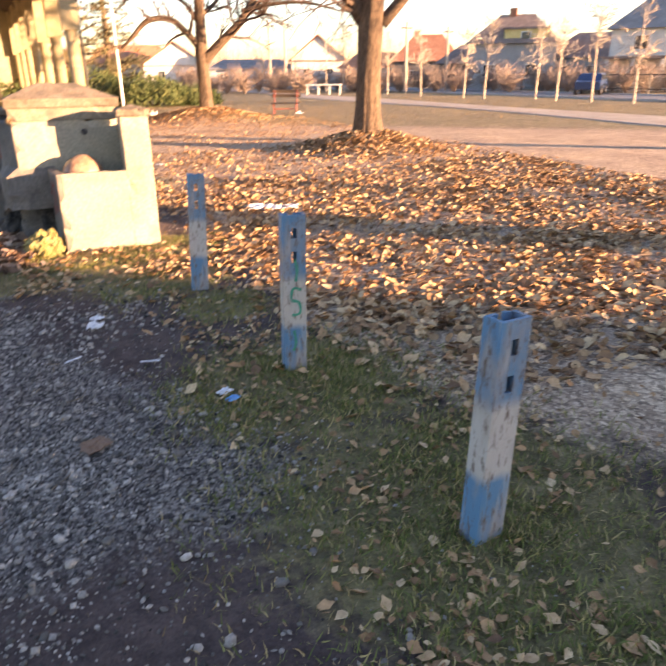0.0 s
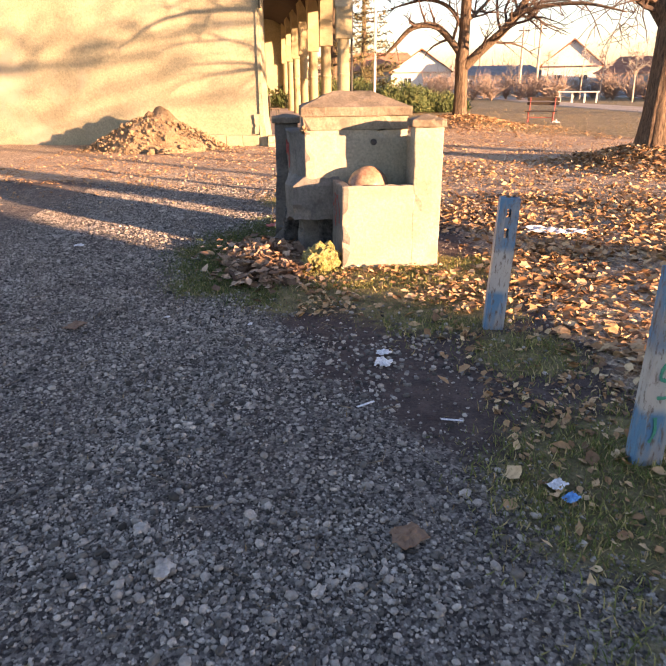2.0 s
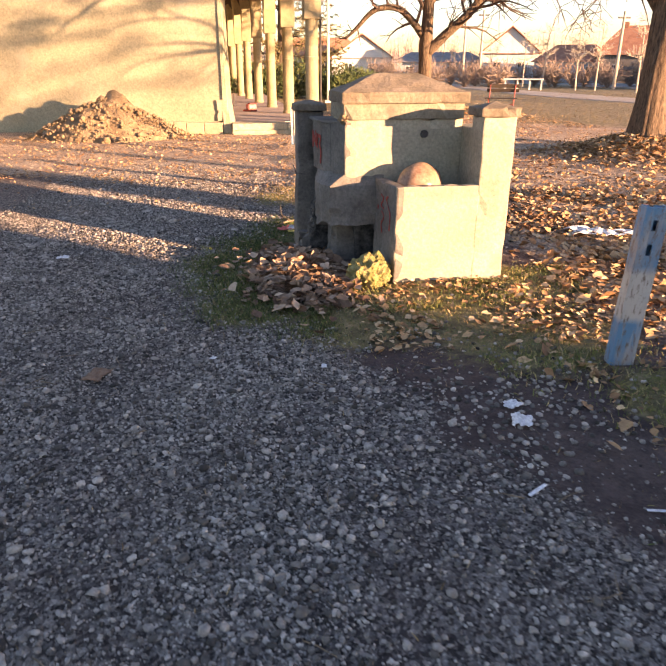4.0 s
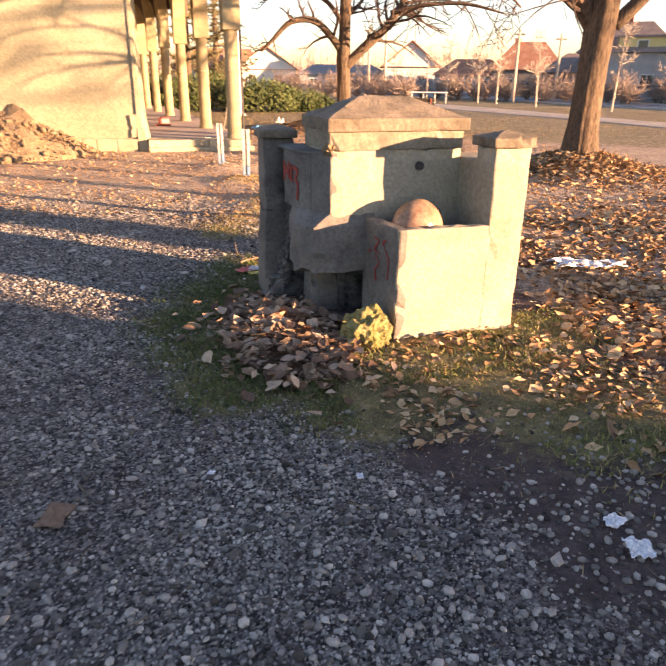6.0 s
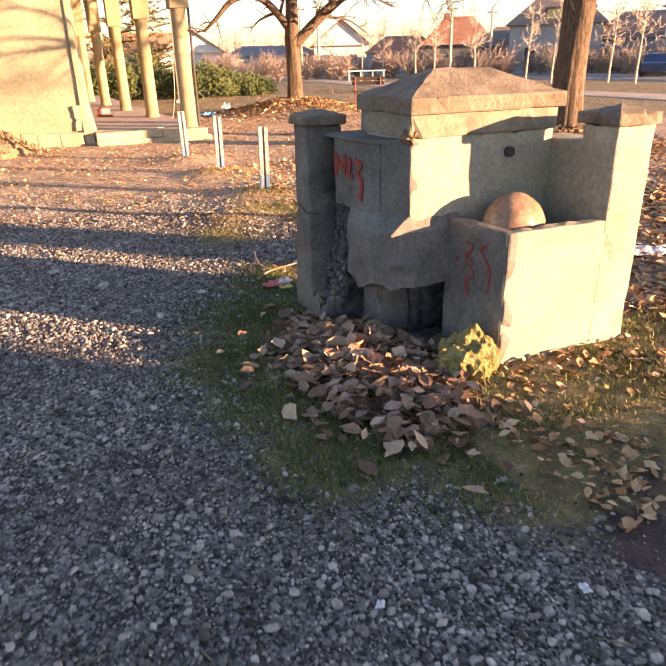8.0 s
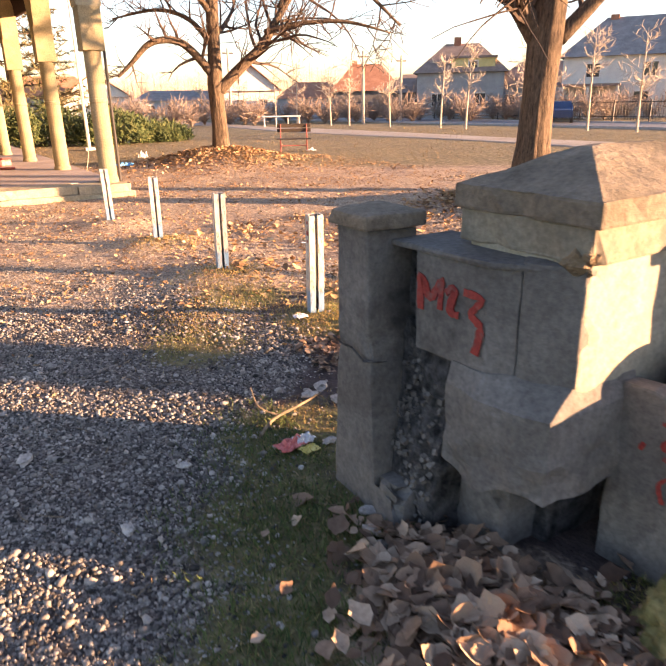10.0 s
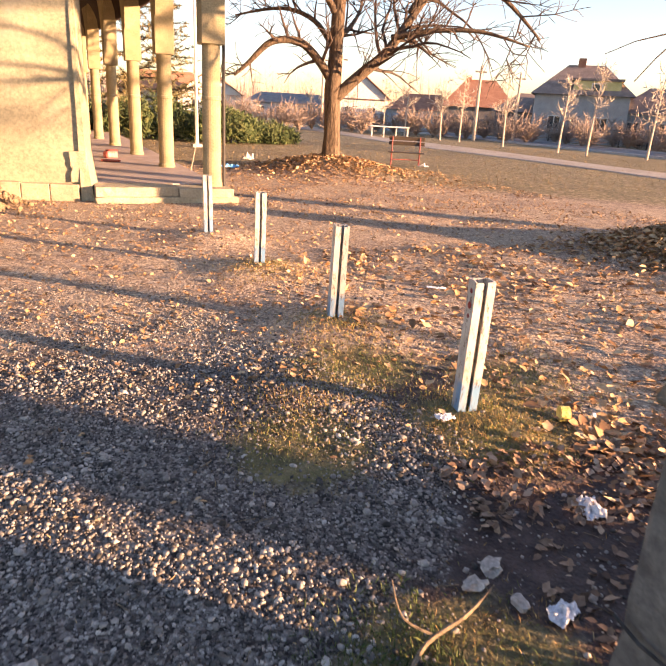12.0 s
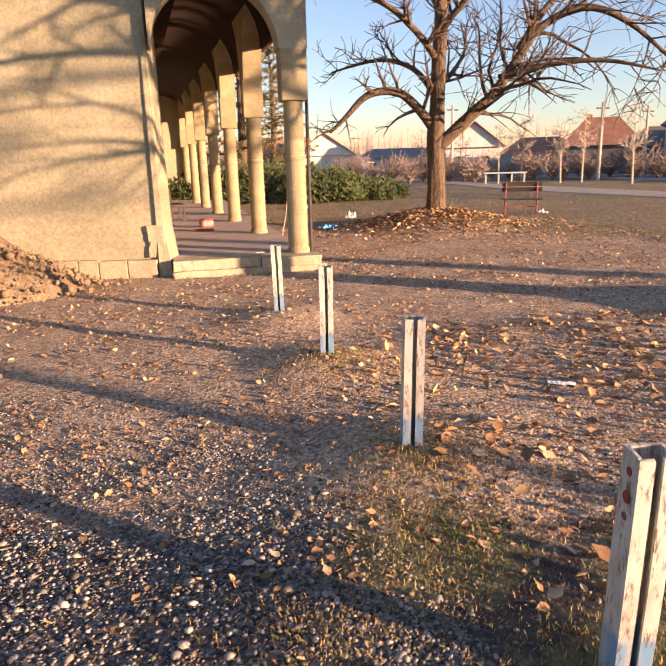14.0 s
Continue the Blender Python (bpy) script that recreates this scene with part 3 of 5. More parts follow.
             M_RED, fountain, on_side, 0.0075, (-0.003, 0, 0))

bm = bmesh.new()
bmesh.ops.create_uvsphere(bm, u_segments=36, v_segments=20, radius=1.0)
for v in bm.verts:
    n0 = v.co.copy()
    k = 1 + 0.035 * noise.noise(n0 * 2.2) + 0.012 * noise.noise(n0 * 6)
    v.co = Vector((n0.x * 0.19, n0.y * 0.16, n0.z * 0.185)) * k
dome = part("boulder", bm, M_DOME, smooth=True)
dome.matrix_world = pose(0.25, 0.29, 0.67, 0, 8, 20)
tagged(dome, "smooth brown rounded boulder lying in the fountain basin", "boulder")

bm = bmesh.new()
bmesh.ops.create_icosphere(bm, subdivisions=4, radius=1.0)
for v in bm.verts:
    n0 = v.co.copy()
    k = 1 + 0.28 * noise.noise(n0 * 2.0) + 0.2 * noise.noise(n0 * 6) + 0.12 * noise.noise(n0 * 15)
    v.co = Vector((n0.x * 0.165, n0.y * 0.14, n0.z * 0.15)) * k
rock = part("mossy_rubble", bm, M_MOSS)
rock.matrix_world = pose(-0.19, 0.02, 0.075, 0, 0, 15)
tagged(rock, "lump of mossy yellow-green concrete rubble beside the fountain", "rubble")


# ---- posts ----
def channel_mesh(h, wdt=0.125, dep=0.085, t=0.012, lip=0.05, slots=True, seed=0):
    """A lipped steel channel: web at -y with two slots near the top, sides, and lips at +y."""
    bm = bmesh.new()
    hw = wdt / 2
    zs = [-0.12, h - 0.25, h - 0.19, h - 0.12, h - 0.065, h]
    for i, (a, b) in enumerate(zip(zs[:-1], zs[1:])):
        if slots and i in (1, 3):
            box(bm, -hw, -0.014, -dep / 2, -dep / 2 + t, a, b)
            box(bm, 0.014, hw, -dep / 2, -dep / 2 + t, a, b)
        else:
            box(bm, -hw, hw, -dep / 2, -dep / 2 + t, a, b)
    for s in (-1, 1):
        x0, x1 = sorted((s * hw, s * (hw - t)))
        box(bm, x0, x1, -dep / 2 + t, dep / 2 - t, -0.12, h)
        x0, x1 = sorted((s * hw, s * (hw - lip)))
        box(bm, x0, x1, dep / 2 - t, dep / 2, -0.12, h - 0.004)
    bmesh.ops.remove_doubles(bm, verts=bm.verts[:], dist=0.0002)
    for i in range(1, 10):
        bmesh.ops.bisect_plane(bm, geom=bm.verts[:] + bm.edges[:] + bm.faces[:], plane_co=(0, 0, h * i / 10), plane_no=(0, 0, 1))
    for v in bm.verts:
        q = v.co * 5 + Vector((seed, 0, 0))
        v.co += Vector((noise.noise(q), noise.noise(q + Vector((5, 5, 5))), 0)) * 0.003
        if v.co.z > h - 0.02:
            v.co.z += 0.008 * noise.noise(v.co * 30 + Vector((seed, 0, 0)))
    return bm


def post(x, y, h, paint, turn, lean, label, seed, slots):
    p = thing("bollard_post", label, "post", pose(x, y, height(x, y), lean[0], lean[1], turn), group="row of old steel posts")
    part("steel_channel", channel_mesh(h, seed=seed, slots=slots) if slots else channel_mesh(h, 0.112, 0.10, 0.012, 0.044, False, seed), paint, p)
    return p


LEANS = [(0, 2.0), (1, 0.5), (0, 2.5)]
for i, (x, y, h) in enumerate(POSTS_BLUE):
    p = post(x, y, h, M_PBLUE, (8, -6, -8)[i], LEANS[i], "chipped blue and white painted steel post set in turf", i, True)
    if i == 1:
        flat_strokes("green_scrawl", [[(0.035, 0.47), (-0.01, 0.48), (-0.02, 0.42), (0.02, 0.40), (0.025, 0.34), (-0.02, 0.33)], [(0.0, 0.64), (0.012, 0.58), (0.004, 0.52)], [(-0.01, 0.24), (0.0, 0.17), (-0.015, 0.12)]],
                     M_GREENS, p, lambda a, z: (a, -0.0455, z), 0.007, (0, -0.003, 0), "green sprayed scrawl")
for i, (x, y, h) in enumerate(POSTS_WHITE):
    p = post(x, y, h, M_PWHITE, 180 + (-10, -8, -12, -6)[i], ((-1.5, -0.3), (0, -1.0), (0, -0.6), (0, 0.8))[i], ("white painted steel post with blue foot and red spots" if i == 0 else "white painted steel post standing in dry leaves"), 10 + i, False)
    if i == 0:
        for z, r in ((0.70, 0.014), (0.62, 0.020), (0.56, 0.013)):
            bm = bmesh.new()
            bmesh.ops.create_cone(bm, cap_ends=True, segments=12, radius1=r, radius2=r * 0.9, depth=0.003, matrix=pose(0.0575, 0.0, z, 0, 90, 0))
            part("paint_spot", bm, M_RED, p, "red paint spot")


# ---- church porch ----
church = thing("church", "ochre plastered church with arcaded open porch", "church", pose(-1.34, 12.38, 0, 0, 0, 2.0))
AX = Vector((-0.063, 0.998, 0))  # line of the arcade in the church's own axes
COL0 = Vector((2.10, 0.08, 0))
BAY = 3.48
FLOORZ = 0.26


def arch_slab(width, x0, x1, spring, top, thick, base=None, steps=18):
    """An upright slab from 0 to width with a round opening from x0 to x1 above base; piers run down to base."""
    bm = bmesh.new()
    r, cx = (x1 - x0) / 2, (x0 + x1) / 2
    arc = [(cx - r * math.cos(math.pi * k / steps), spring + r * math.sin(math.pi * k / steps)) for k in range(steps + 1)]
    b = spring if base is None else base
    quads = [((0, b), (x0, b), (x0, spring), (0, spring)), ((x1, b), (width, b), (width, spring), (x1, spring)),
             ((0, spring), (x0, spring), (x0, top), (0, top)), ((x1, spring), (width, spring), (width, top), (x1, top))]
    quads = [q for q in quads if abs(q[0][0] - q[1][0]) > 1e-6 and abs(q[0][1] - q[2][1]) > 1e-6]
    for p, q in zip(arc[:-1], arc[1:]):
        quads.append((p, q, (q[0], top), (p[0], top)))
    seen = {}

    def v(x, z, y):
        k = (round(x, 4), round(z, 4), y)
        if k not in seen:
            seen[k] = bm.verts.new((x, y, z))
        return seen[k]

    for q in quads:
        bm.faces.new([v(x, z, 0) for x, z in q])
        bm.faces.new([v(x, z, thick) for x, z in reversed(q)])
    rim = [e for e in bm.edges if len(e.link_faces) == 1 and abs(e.verts[0].co.y) < 1e-6 and abs(e.verts[1].co.y) < 1e-6]
    for e in rim:
        a, c = e.verts
        bm.faces.new([a, c, v(c.co.x, c.co.z, thick), v(a.co.x, a.co.z, thick)])
    bmesh.ops.recalc_face_normals(bm, faces=bm.faces[:])
    return bm


# west wall with its plinth
WALL = pose(0, 0, 0, 0, 0, -13)
placed(part("wall", worn(-12, -0.06, 0.03, 0.6, -0.2, 7.5, 0.02, 0.4, 0.02), M_PLASTER, church, "ochre plaster wall dappled with branch shadows"), WALL)
bm = bmesh.new()
vs = [bm.verts.new(p) for p in ((-0.14, -0.10, -0.2), (0.10, -0.10, -0.2), (0.10, 0.6, -0.2), (-0.14, 0.6, -0.2), (-0.14, -0.02, 0.75), (-0.04, 0.0, 0.75), (-0.04, 0.6, 0.75), (-0.14, 0.6, 0.75), (-0.14, 0.0, 3.6), (-0.11, 0.0, 3.6), (-0.11, 0.6, 3.6), (-0.14, 0.6, 3.6))]
for a in ((0, 1, 5, 4), (1, 2, 6, 5), (2, 3, 7, 6), (3, 0, 4, 7), (4, 5, 9, 8), (5, 6, 10, 9), (6, 7, 11, 10), (7, 4, 8, 11), (8, 9, 10, 11), (3, 2, 1, 0)):
    bm.faces.new([vs[i] for i in a])
part("corner_pier", bm, M_PLASTER, church, "flared wall corner with patched plaster").matrix_local = WALL
bm = worn(-0.30, -0.02, -0.035, 0.02, 0.30, 0.80, 0.012, 0.05, 0.02, 0.1)
placed(part("plaster_patch", bm, M_PLINTH, church, "pale cement patch"), WALL)
k = 0.16
while k < 4.0:
    wd = 0.30 + 0.16 * rng.random()
    placed(part("plinth_stone", worn(-k - wd, -k, -0.13, 0.03, -0.1, 0.27 + 0.03 * rng.random(), 0.008, 0.08, 0.012, 0.04), M_PLINTH, church), WALL)
    k += wd + 0.012
# porch floor: slabs along the front and a paved deck behind
part("deck", worn(-0.05, 2.30, 0.32, 24, -0.2, FLOORZ - 0.004, 0.004, 0.5, 0.01), M_SLAB, church, "worn pinkish porch paving")
for x0, x1, dz, tilt in ((0.06, 1.42, 0, 0), (1.44, 2.40, -0.012, 2.5)):
    placed(part("edge_slab", worn(x0, x1, -0.30, 0.33, 0.10, FLOORZ, 0.008, 0.1, 0.015, 0.06), M_PLINTH, church, "pale cracked porch edge slab"), pose(0, 0, dz, 0, 0, -tilt))
part("foundation", worn(0.04, 2.48, -0.36, 0.33, -0.2, 0.10, 0.015, 0.1, 0.02, 0.08), M_PLINTH, church)


def column_mesh(r, z0, z1):
    bm = bmesh.new()
    prof = [(z0, r * 1.12), (z0 + 0.06, r * 1.12), (z0 + 0.10, r), (z0 + 0.62 * (z1 - z0), r * 0.97), (z0 + 0.625 * (z1 - z0), r * 1.03), (z0 + 0.645 * (z1 - z0), r * 1.03), (z0 + 0.65 * (z1 - z0), r * 0.97), (z1, r * 0.93)]
    n0 = 24
    rings = [[bm.verts.new((rr * math.cos(2 * math.pi * i / n0), rr * math.sin(2 * math.pi * i / n0), z)) for i in range(n0)] for z, rr in prof]
    for a, b in zip(rings[:-1], rings[1:]):
        for i in range(n0):
            bm.faces.new((a[i], a[(i + 1) % n0], b[(i + 1) % n0], b[i]))
    bm.faces.new(rings[-1])
    return bm


IMPOST, SPRING, TOPZ = 2.62, 3.35, 5.2
COLS = [COL0 + AX * BAY * i for i in range(7)]
for c in COLS:
    part("column", column_mesh(0.165, FLOORZ - 0.01, IMPOST), M_COLUMN, church, smooth=False).location = c
    ob = part("impost_block", worn(-0.20, 0.20, -0.20, 0.20, IMPOST - 0.005, SPRING + 0.006, 0.004, 0.1, 0.012), M_COLUMN, church)
    ob.location = c
turn = math.degrees(math.atan2(AX.y, AX.x))
for c in COLS[:-1]:
    m = Matrix.Translation(c) @ pose(0, 0, 0, 0, 0, turn) @ pose(0, -0.19, 0)
    placed(part("arch", arch_slab(BAY, 0.21, BAY - 0.21, SPRING, TOPZ + 1.0, 0.38), M_COLUMN, church), m)
# end arch between the wall corner and the first column
placed(part("end_arch", arch_slab(2.33, 0.02, 1.89, SPRING, TOPZ + 1.0, 0.42), M_PLASTER, church), pose(-0.01, -0.12, 0))
part("side_wall", worn(-0.62, -0.20, 0.55, 24, -0.2, 6.2, 0.01, 1.0, 0.02), M_PLASTER, church).matrix_local = pose(0, 0, 0, 0, 0, 7)
far = COLS[6]
part("end_wall", worn(far.x - 2.6, far.x + 0.3, far.y + 0.2, far.y + 0.6, -0.2, 6.2, 0.01, 0.5, 0.02), M_PLASTER, church)
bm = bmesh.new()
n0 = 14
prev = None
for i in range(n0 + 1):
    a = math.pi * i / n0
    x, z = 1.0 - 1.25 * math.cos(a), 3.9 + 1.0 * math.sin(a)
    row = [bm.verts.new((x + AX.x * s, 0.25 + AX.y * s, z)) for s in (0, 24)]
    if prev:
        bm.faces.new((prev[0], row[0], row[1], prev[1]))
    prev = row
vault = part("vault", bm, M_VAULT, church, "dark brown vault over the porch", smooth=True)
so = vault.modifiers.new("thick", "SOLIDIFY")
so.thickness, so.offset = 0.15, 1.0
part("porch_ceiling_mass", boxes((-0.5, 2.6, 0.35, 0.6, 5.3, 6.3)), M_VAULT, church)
part("roof", boxes((-13, 3.0, -0.5, 24.5, 6.3, 6.6)), M_CAPST, church, "eaves of the church roof")
part("porch_window", boxes((-0.30, -0.12, 6.0, 7.0, 1.0, 2.6)), M_IRON, church, "dark window in the porch wall").matrix_local = pose(0.02, 0, 0, 0, 0, 7)
part("doorway", boxes((-0.30, -0.12, 9.6, 10.8, 0.26, 2.6)), M_IRON, church, "dark doorway in the porch wall").matrix_local = pose(0.02, 0, 0, 0, 0, 7)
tagged(church)


def in_church(x, y, z):
    return church.matrix_world @ Vector((x, y, z))


church_m = pose(-1.34, 12.38, 0, 0, 0, 2.0)
# small red toy truck shape on the deck
toy = thing("red_tin", "crumpled red tin lying on the porch paving", "tin", church_m @ pose(0.85, 5.6, FLOORZ + 0.004, 0, 0, 30))
part("tin_body", boxes((-0.16, 0.16, -0.10, 0.10, 0.0, 0.16), bevel=0.03), M_LRED, toy)
part("lid", boxes((-0.1, 0.18, -0.09, 0.09, 0.158, 0.20), bevel=0.02), M_REDMETAL, toy, "bent red lid")
tin2 = thing("red_board", "flat rust-red board lying on the porch paving", "board", church_m @ pose(0.75, 4.5, FLOORZ + 0.004, 0, 0, -20))
part("plank", boxes((-0.22, 0.22, -0.05, 0.05, 0.0, 0.05), bevel=0.01), M_REDMETAL, tin2)
pb = thing("porch_bench", "small dark bench against the porch wall", "bench", church_m @ pose(0.0, 8.2, FLOORZ, 0, 0, 7))
part("seat", boxes((-0.05, 0.35, -0.6, 0.6, 0.40, 0.45), bevel=0.008), M_DARKWOOD, pb)
part("backrest", boxes((-0.06, -0.02, -0.6, 0.6, 0.5, 0.85), bevel=0.008), M_DARKWOOD, pb)
for y0 in (-0.5, 0.45):
    for x0 in (-0.05, 0.29):
        part("leg", boxes((x0, x0 + 0.05, y0, y0 + 0.05, -0.003, 0.40)), M_IRON, pb)
dp = thing("drain_pipe", "dark rain pipe down the porch corner column", "pipe", church_m @ Matrix.Translation(COL0 + Vector((0.215, -0.02, 0))))
v, f = tube([(0, 0, 0.06), (0, 0, 2.0), (0, 0.0, 4.0), (0, 0, 6.3)], [0.028] * 4, 10)
mesh_ob("pipe", v, f, M_IRON, dp)
wire = thing("hanging_wire", "thin pale wire hanging between porch columns", "wire", church_m @ Matrix.Translation(COLS[1] + Vector((0.35, -0.9, 0))))
v, f = tube(spline([(0, 0, FLOORZ - 0.02), (0.12, 0, 0.8), (0.16, 0.0, 1.6), (0.1, 0, 2.4)]), [0.008] * 13, 6)
mesh_ob("strand", v, f, M_SAP, wire)

# earth heap by the wall
heap_v, heap_f = [], []
N = 64
for j in range(N + 1):
    for i in range(N + 1):
        a, b = (i / N - 0.5) * 2, (j / N - 0.5) * 2
        r2 = (a * 1.0) ** 2 + (b * 1.0) ** 2
        q = Vector((a * 2.2, b * 2.2, 0))
        z = 0.98 * max(0, 1 - r2 ** 0.62) * (1 + 0.35 * noise.noise(q * 1.3)) + 0.05 * noise.noise(q * 4) + 0.03 * noise.noise(q * 11)
        heap_v.append((a * 1.65, b * 1.2, max(z, -0.02) if r2 < 0.9 else -0.08))
heap_f = [(j * (N + 1) + i, j * (N + 1) + i + 1, (j + 1) * (N + 1) + i + 1, (j + 1) * (N + 1) + i) for j in range(N) for i in range(N)]
dirt = mesh_ob("dirt_pile", heap_v, heap_f, M_DIRT, smooth=True)
dirt.matrix_world = pose(-4.1, 11.75, 0, 0, 0, -11)
tagged(dirt, "heap of loose brown earth against the church wall", "dirt pile", kind="stuff")


# ---- trees ----
THIN = [0.014]  # radius of the finest shoots
def grow(heap, start, way, length, radius, depth, r, droop=0.0, twigs=None):
    """A wandering branch with side shoots."""
    n0 = max(4, int(length / 0.35))
    p, d = Vector(start), Vector(way).normalized()
    pts, rad = [p.copy()], [radius]
    for i in range(n0):
        d = (d + Vector((r.gauss(0, 0.17), r.gauss(0, 0.17), r.gauss(0.03 - droop * i / n0, 0.13)))).normalized()
        p = p + d * (length / n0)
        pts.append(p.copy())
        rad.append(max(THIN[0] * 0.5, radius * (1 - 0.85 * (i + 1) / n0)))
    v, f = tube(pts, rad, 6 if radius > 0.03 else 4 if radius > 0.012 else 3)
    heap.add(v, f)
    if depth > 0:
        shoots(heap, pts, rad, length, depth, r, droop)
    return pts


def shoots(heap, pts, rad, length, depth, r, droop, first=0.2, dens=2.6):
    for k in range(int(length * dens) + (4 if depth > 1 else 3)):
        t = r.uniform(first, 1.0)
        i = min(len(pts) - 2, int(t * (len(pts) - 1)))
        d = (pts[i + 1] - pts[i]).normalized()
        side = Vector((r.gauss(0, 1), r.gauss(0, 1), r.gauss(0.35, 0.7)))
        side = (side - d * side.dot(d)).normalized()
        ln = max(0.35, length * r.uniform(0.35, 0.75) * (1.1 - 0.5 * t))
        if ln > 0.15:
            grow(heap, pts[i], d * 0.55 + side * 0.8, ln, max(THIN[0], min(0.05, rad[i] * 0.5)), depth - 1, r, droop)


def big_tree(name, x, y, base_z, trunk, limbs, label, seed, depth=3, dens=1.3, droop=0.15):
    r = random.Random(seed)
    t = thing(name, label, "tree", pose(x, y, 0))
    pts = spline([(p[0], p[1], p[2]) for p in trunk], 6)
    rad = np.interp([p.z for p in pts], [p[2] for p in trunk], [p[3] for p in trunk])
    v, f = tube(pts, list(rad), 40, 0.13, seed)
    mesh_ob("trunk", v, f, M_BARK, t, smooth=True)
    twigs = Heap()
    for limb in limbs:
        lp = spline([q[:3] for q in limb], 5)
        lr = np.interp(np.linspace(0, len(limb) - 1, len(lp)), range(len(limb)), [q[3] for q in limb])
        v, f = tube(lp, list(lr), 14, 0.10, seed)
        mesh_ob("limb", v, f, M_BARK, t, smooth=True)
        ln = sum((a - b).length for a, b in zip(lp[:-1], lp[1:]))
        shoots(twigs, lp, list(lr), ln * 0.62, depth - 1, r, droop, 0.15, dens)
    twigs.done("crown", M_TWIGBARK, t, "bare winter twigs")
    return t


RX, RY = 0.933, -0.36  # sideways across the line of sight to the tree


def across(a, z, r, b=0.0):
    return (RX * a - RY * b, RY * a + RX * b, z, r)


big_tree("forked_tree", TREE_FORK[0], TREE_FORK[1], 0.4,
         [across(0, 0.2, 0.36), across(0, 0.5, 0.255), across(0.0, 1.0, 0.215), across(-0.02, 1.8, 0.205), across(-0.03, 2.2, 0.215), across(0.0, 3.0, 0.175), across(0.02, 4.0, 0.165), across(0.06, 5.2, 0.14), across(0.0, 6.6, 0.10), across(0.1, 8.4, 0.03)],
         [[across(0.05, 2.0, 0.16), across(0.62, 2.55, 0.145), across(1.35, 3.2, 0.125), across(1.9, 4.0, 0.105, 0.2), across(2.45, 4.7, 0.09, 0.3), across(3.4, 5.05, 0.085, 0.3), across(4.4, 4.65, 0.06, 0.3), across(5.5, 3.75, 0.03, 0.4)],
          [across(1.45, 3.55, 0.09), across(2.5, 3.75, 0.065, -0.3), across(3.7, 3.75, 0.05, -0.6), across(4.9, 3.45, 0.02, -0.8)],
          [across(1.9, 4.2, 0.08, 0.2), across(2.6, 5.2, 0.07, 0.4), across(3.6, 5.8, 0.05, 0.6), across(5.2, 6.3, 0.02, 0.6)],
          [across(-0.1, 2.45, 0.12), across(-0.45, 2.9, 0.11, -0.2), across(-0.95, 3.3, 0.10, -0.3), across(-1.65, 3.25, 0.085, -0.5), across(-2.2, 2.75, 0.06, -0.6), across(-2.6, 2.4, 0.03, -0.6)],
          [across(-0.05, 3.2, 0.08), across(-0.6, 3.9, 0.065, 0.4), across(-1.5, 4.2, 0.05, 0.7), across(-2.8, 4.0, 0.02, 1.0)],
          [across(0.0, 4.0, 0.09), across(-0.5, 4.6, 0.075, -0.5), across(-1.3, 5.2, 0.06, -0.9), across(-2.6, 5.6, 0.02, -1.2)],
          [across(0.02, 4.6, 0.09), across(0.6, 5.2, 0.07, -0.5), across(1.5, 5.9, 0.05, -0.9), across(2.6, 6.8, 0.02, -1.0)],
          [across(0.0, 5.2, 0.09), across(-0.5, 6.2, 0.07, 0.5), across(-1.2, 7.2, 0.03, 0.9)],
          [across(0.0, 3.4, 0.08), across(0.4, 3.9, 0.06, 1.0), across(0.7, 4.6, 0.04, 2.2), across(0.6, 5.4, 0.02, 3.2)]],
         "bare winter tree with forked ridged trunk on a leafy mound", 11, 3, 5.5)
THIN[0] = 0.011
big_tree("thick_tree", TREE_NEAR[0], TREE_NEAR[1], 0.35,
         [(0.0, 0, 0.1, 0.46), (0, 0, 0.42, 0.33), (0.0, 0.0, 0.9, 0.265), (0.01, -0.01, 1.7, 0.245), (0.04, -0.02, 2.5, 0.26), (0.07, -0.03, 3.0, 0.25), (0.12, -0.05, 3.8, 0.20), (0.3, 0.0, 5.0, 0.16), (0.25, 0.1, 7.0, 0.09), (0.3, 0.1, 9.0, 0.03)],
         [[(0.05, 0.0, 2.35, 0.17), (-0.35, 0.15, 2.95, 0.16), (-0.8, 0.4, 3.7, 0.14), (-1.4, 0.7, 4.7, 0.11), (-2.6, 1.2, 5.6, 0.07), (-4.2, 1.5, 5.9, 0.02)],
          [(0.25, -0.1, 2.5, 0.13), (0.6, -0.35, 2.95, 0.11), (1.0, -0.6, 3.5, 0.10), (1.9, -1.1, 4.7, 0.07), (3.0, -1.7, 5.5, 0.02)],
          [(0.15, 0, 3.4, 0.15), (0.0, 0.6, 4.2, 0.12), (-0.3, 1.6, 5.2, 0.09), (-0.9, 3.0, 5.4, 0.05), (-1.4, 4.2, 4.6, 0.02)],
          [(0.2, 0, 4.2, 0.12), (-0.4, -0.5, 5.0, 0.10), (-1.6, -1.2, 5.6, 0.06), (-3.0, -1.8, 5.4, 0.02)],
          [(0.3, 0, 5.0, 0.10), (0.9, 0.6, 5.8, 0.08), (2.2, 1.3, 6.4, 0.03)],
          [(-1.0, 0.5, 4.1, 0.08), (-1.8, 0.0, 4.4, 0.06), (-2.8, -0.3, 4.3, 0.04), (-3.6, -0.5, 3.6, 0.015)],
          [(0.0, 1.0, 4.6, 0.07), (-0.8, 2.4, 4.6, 0.05), (-1.9, 3.6, 4.0, 0.02)]],
         "large bare tree with thick furrowed trunk in heaped leaves", 23, 3, 3.0, 0.3)

# trees and a house outside the view, whose shadows lie over the park
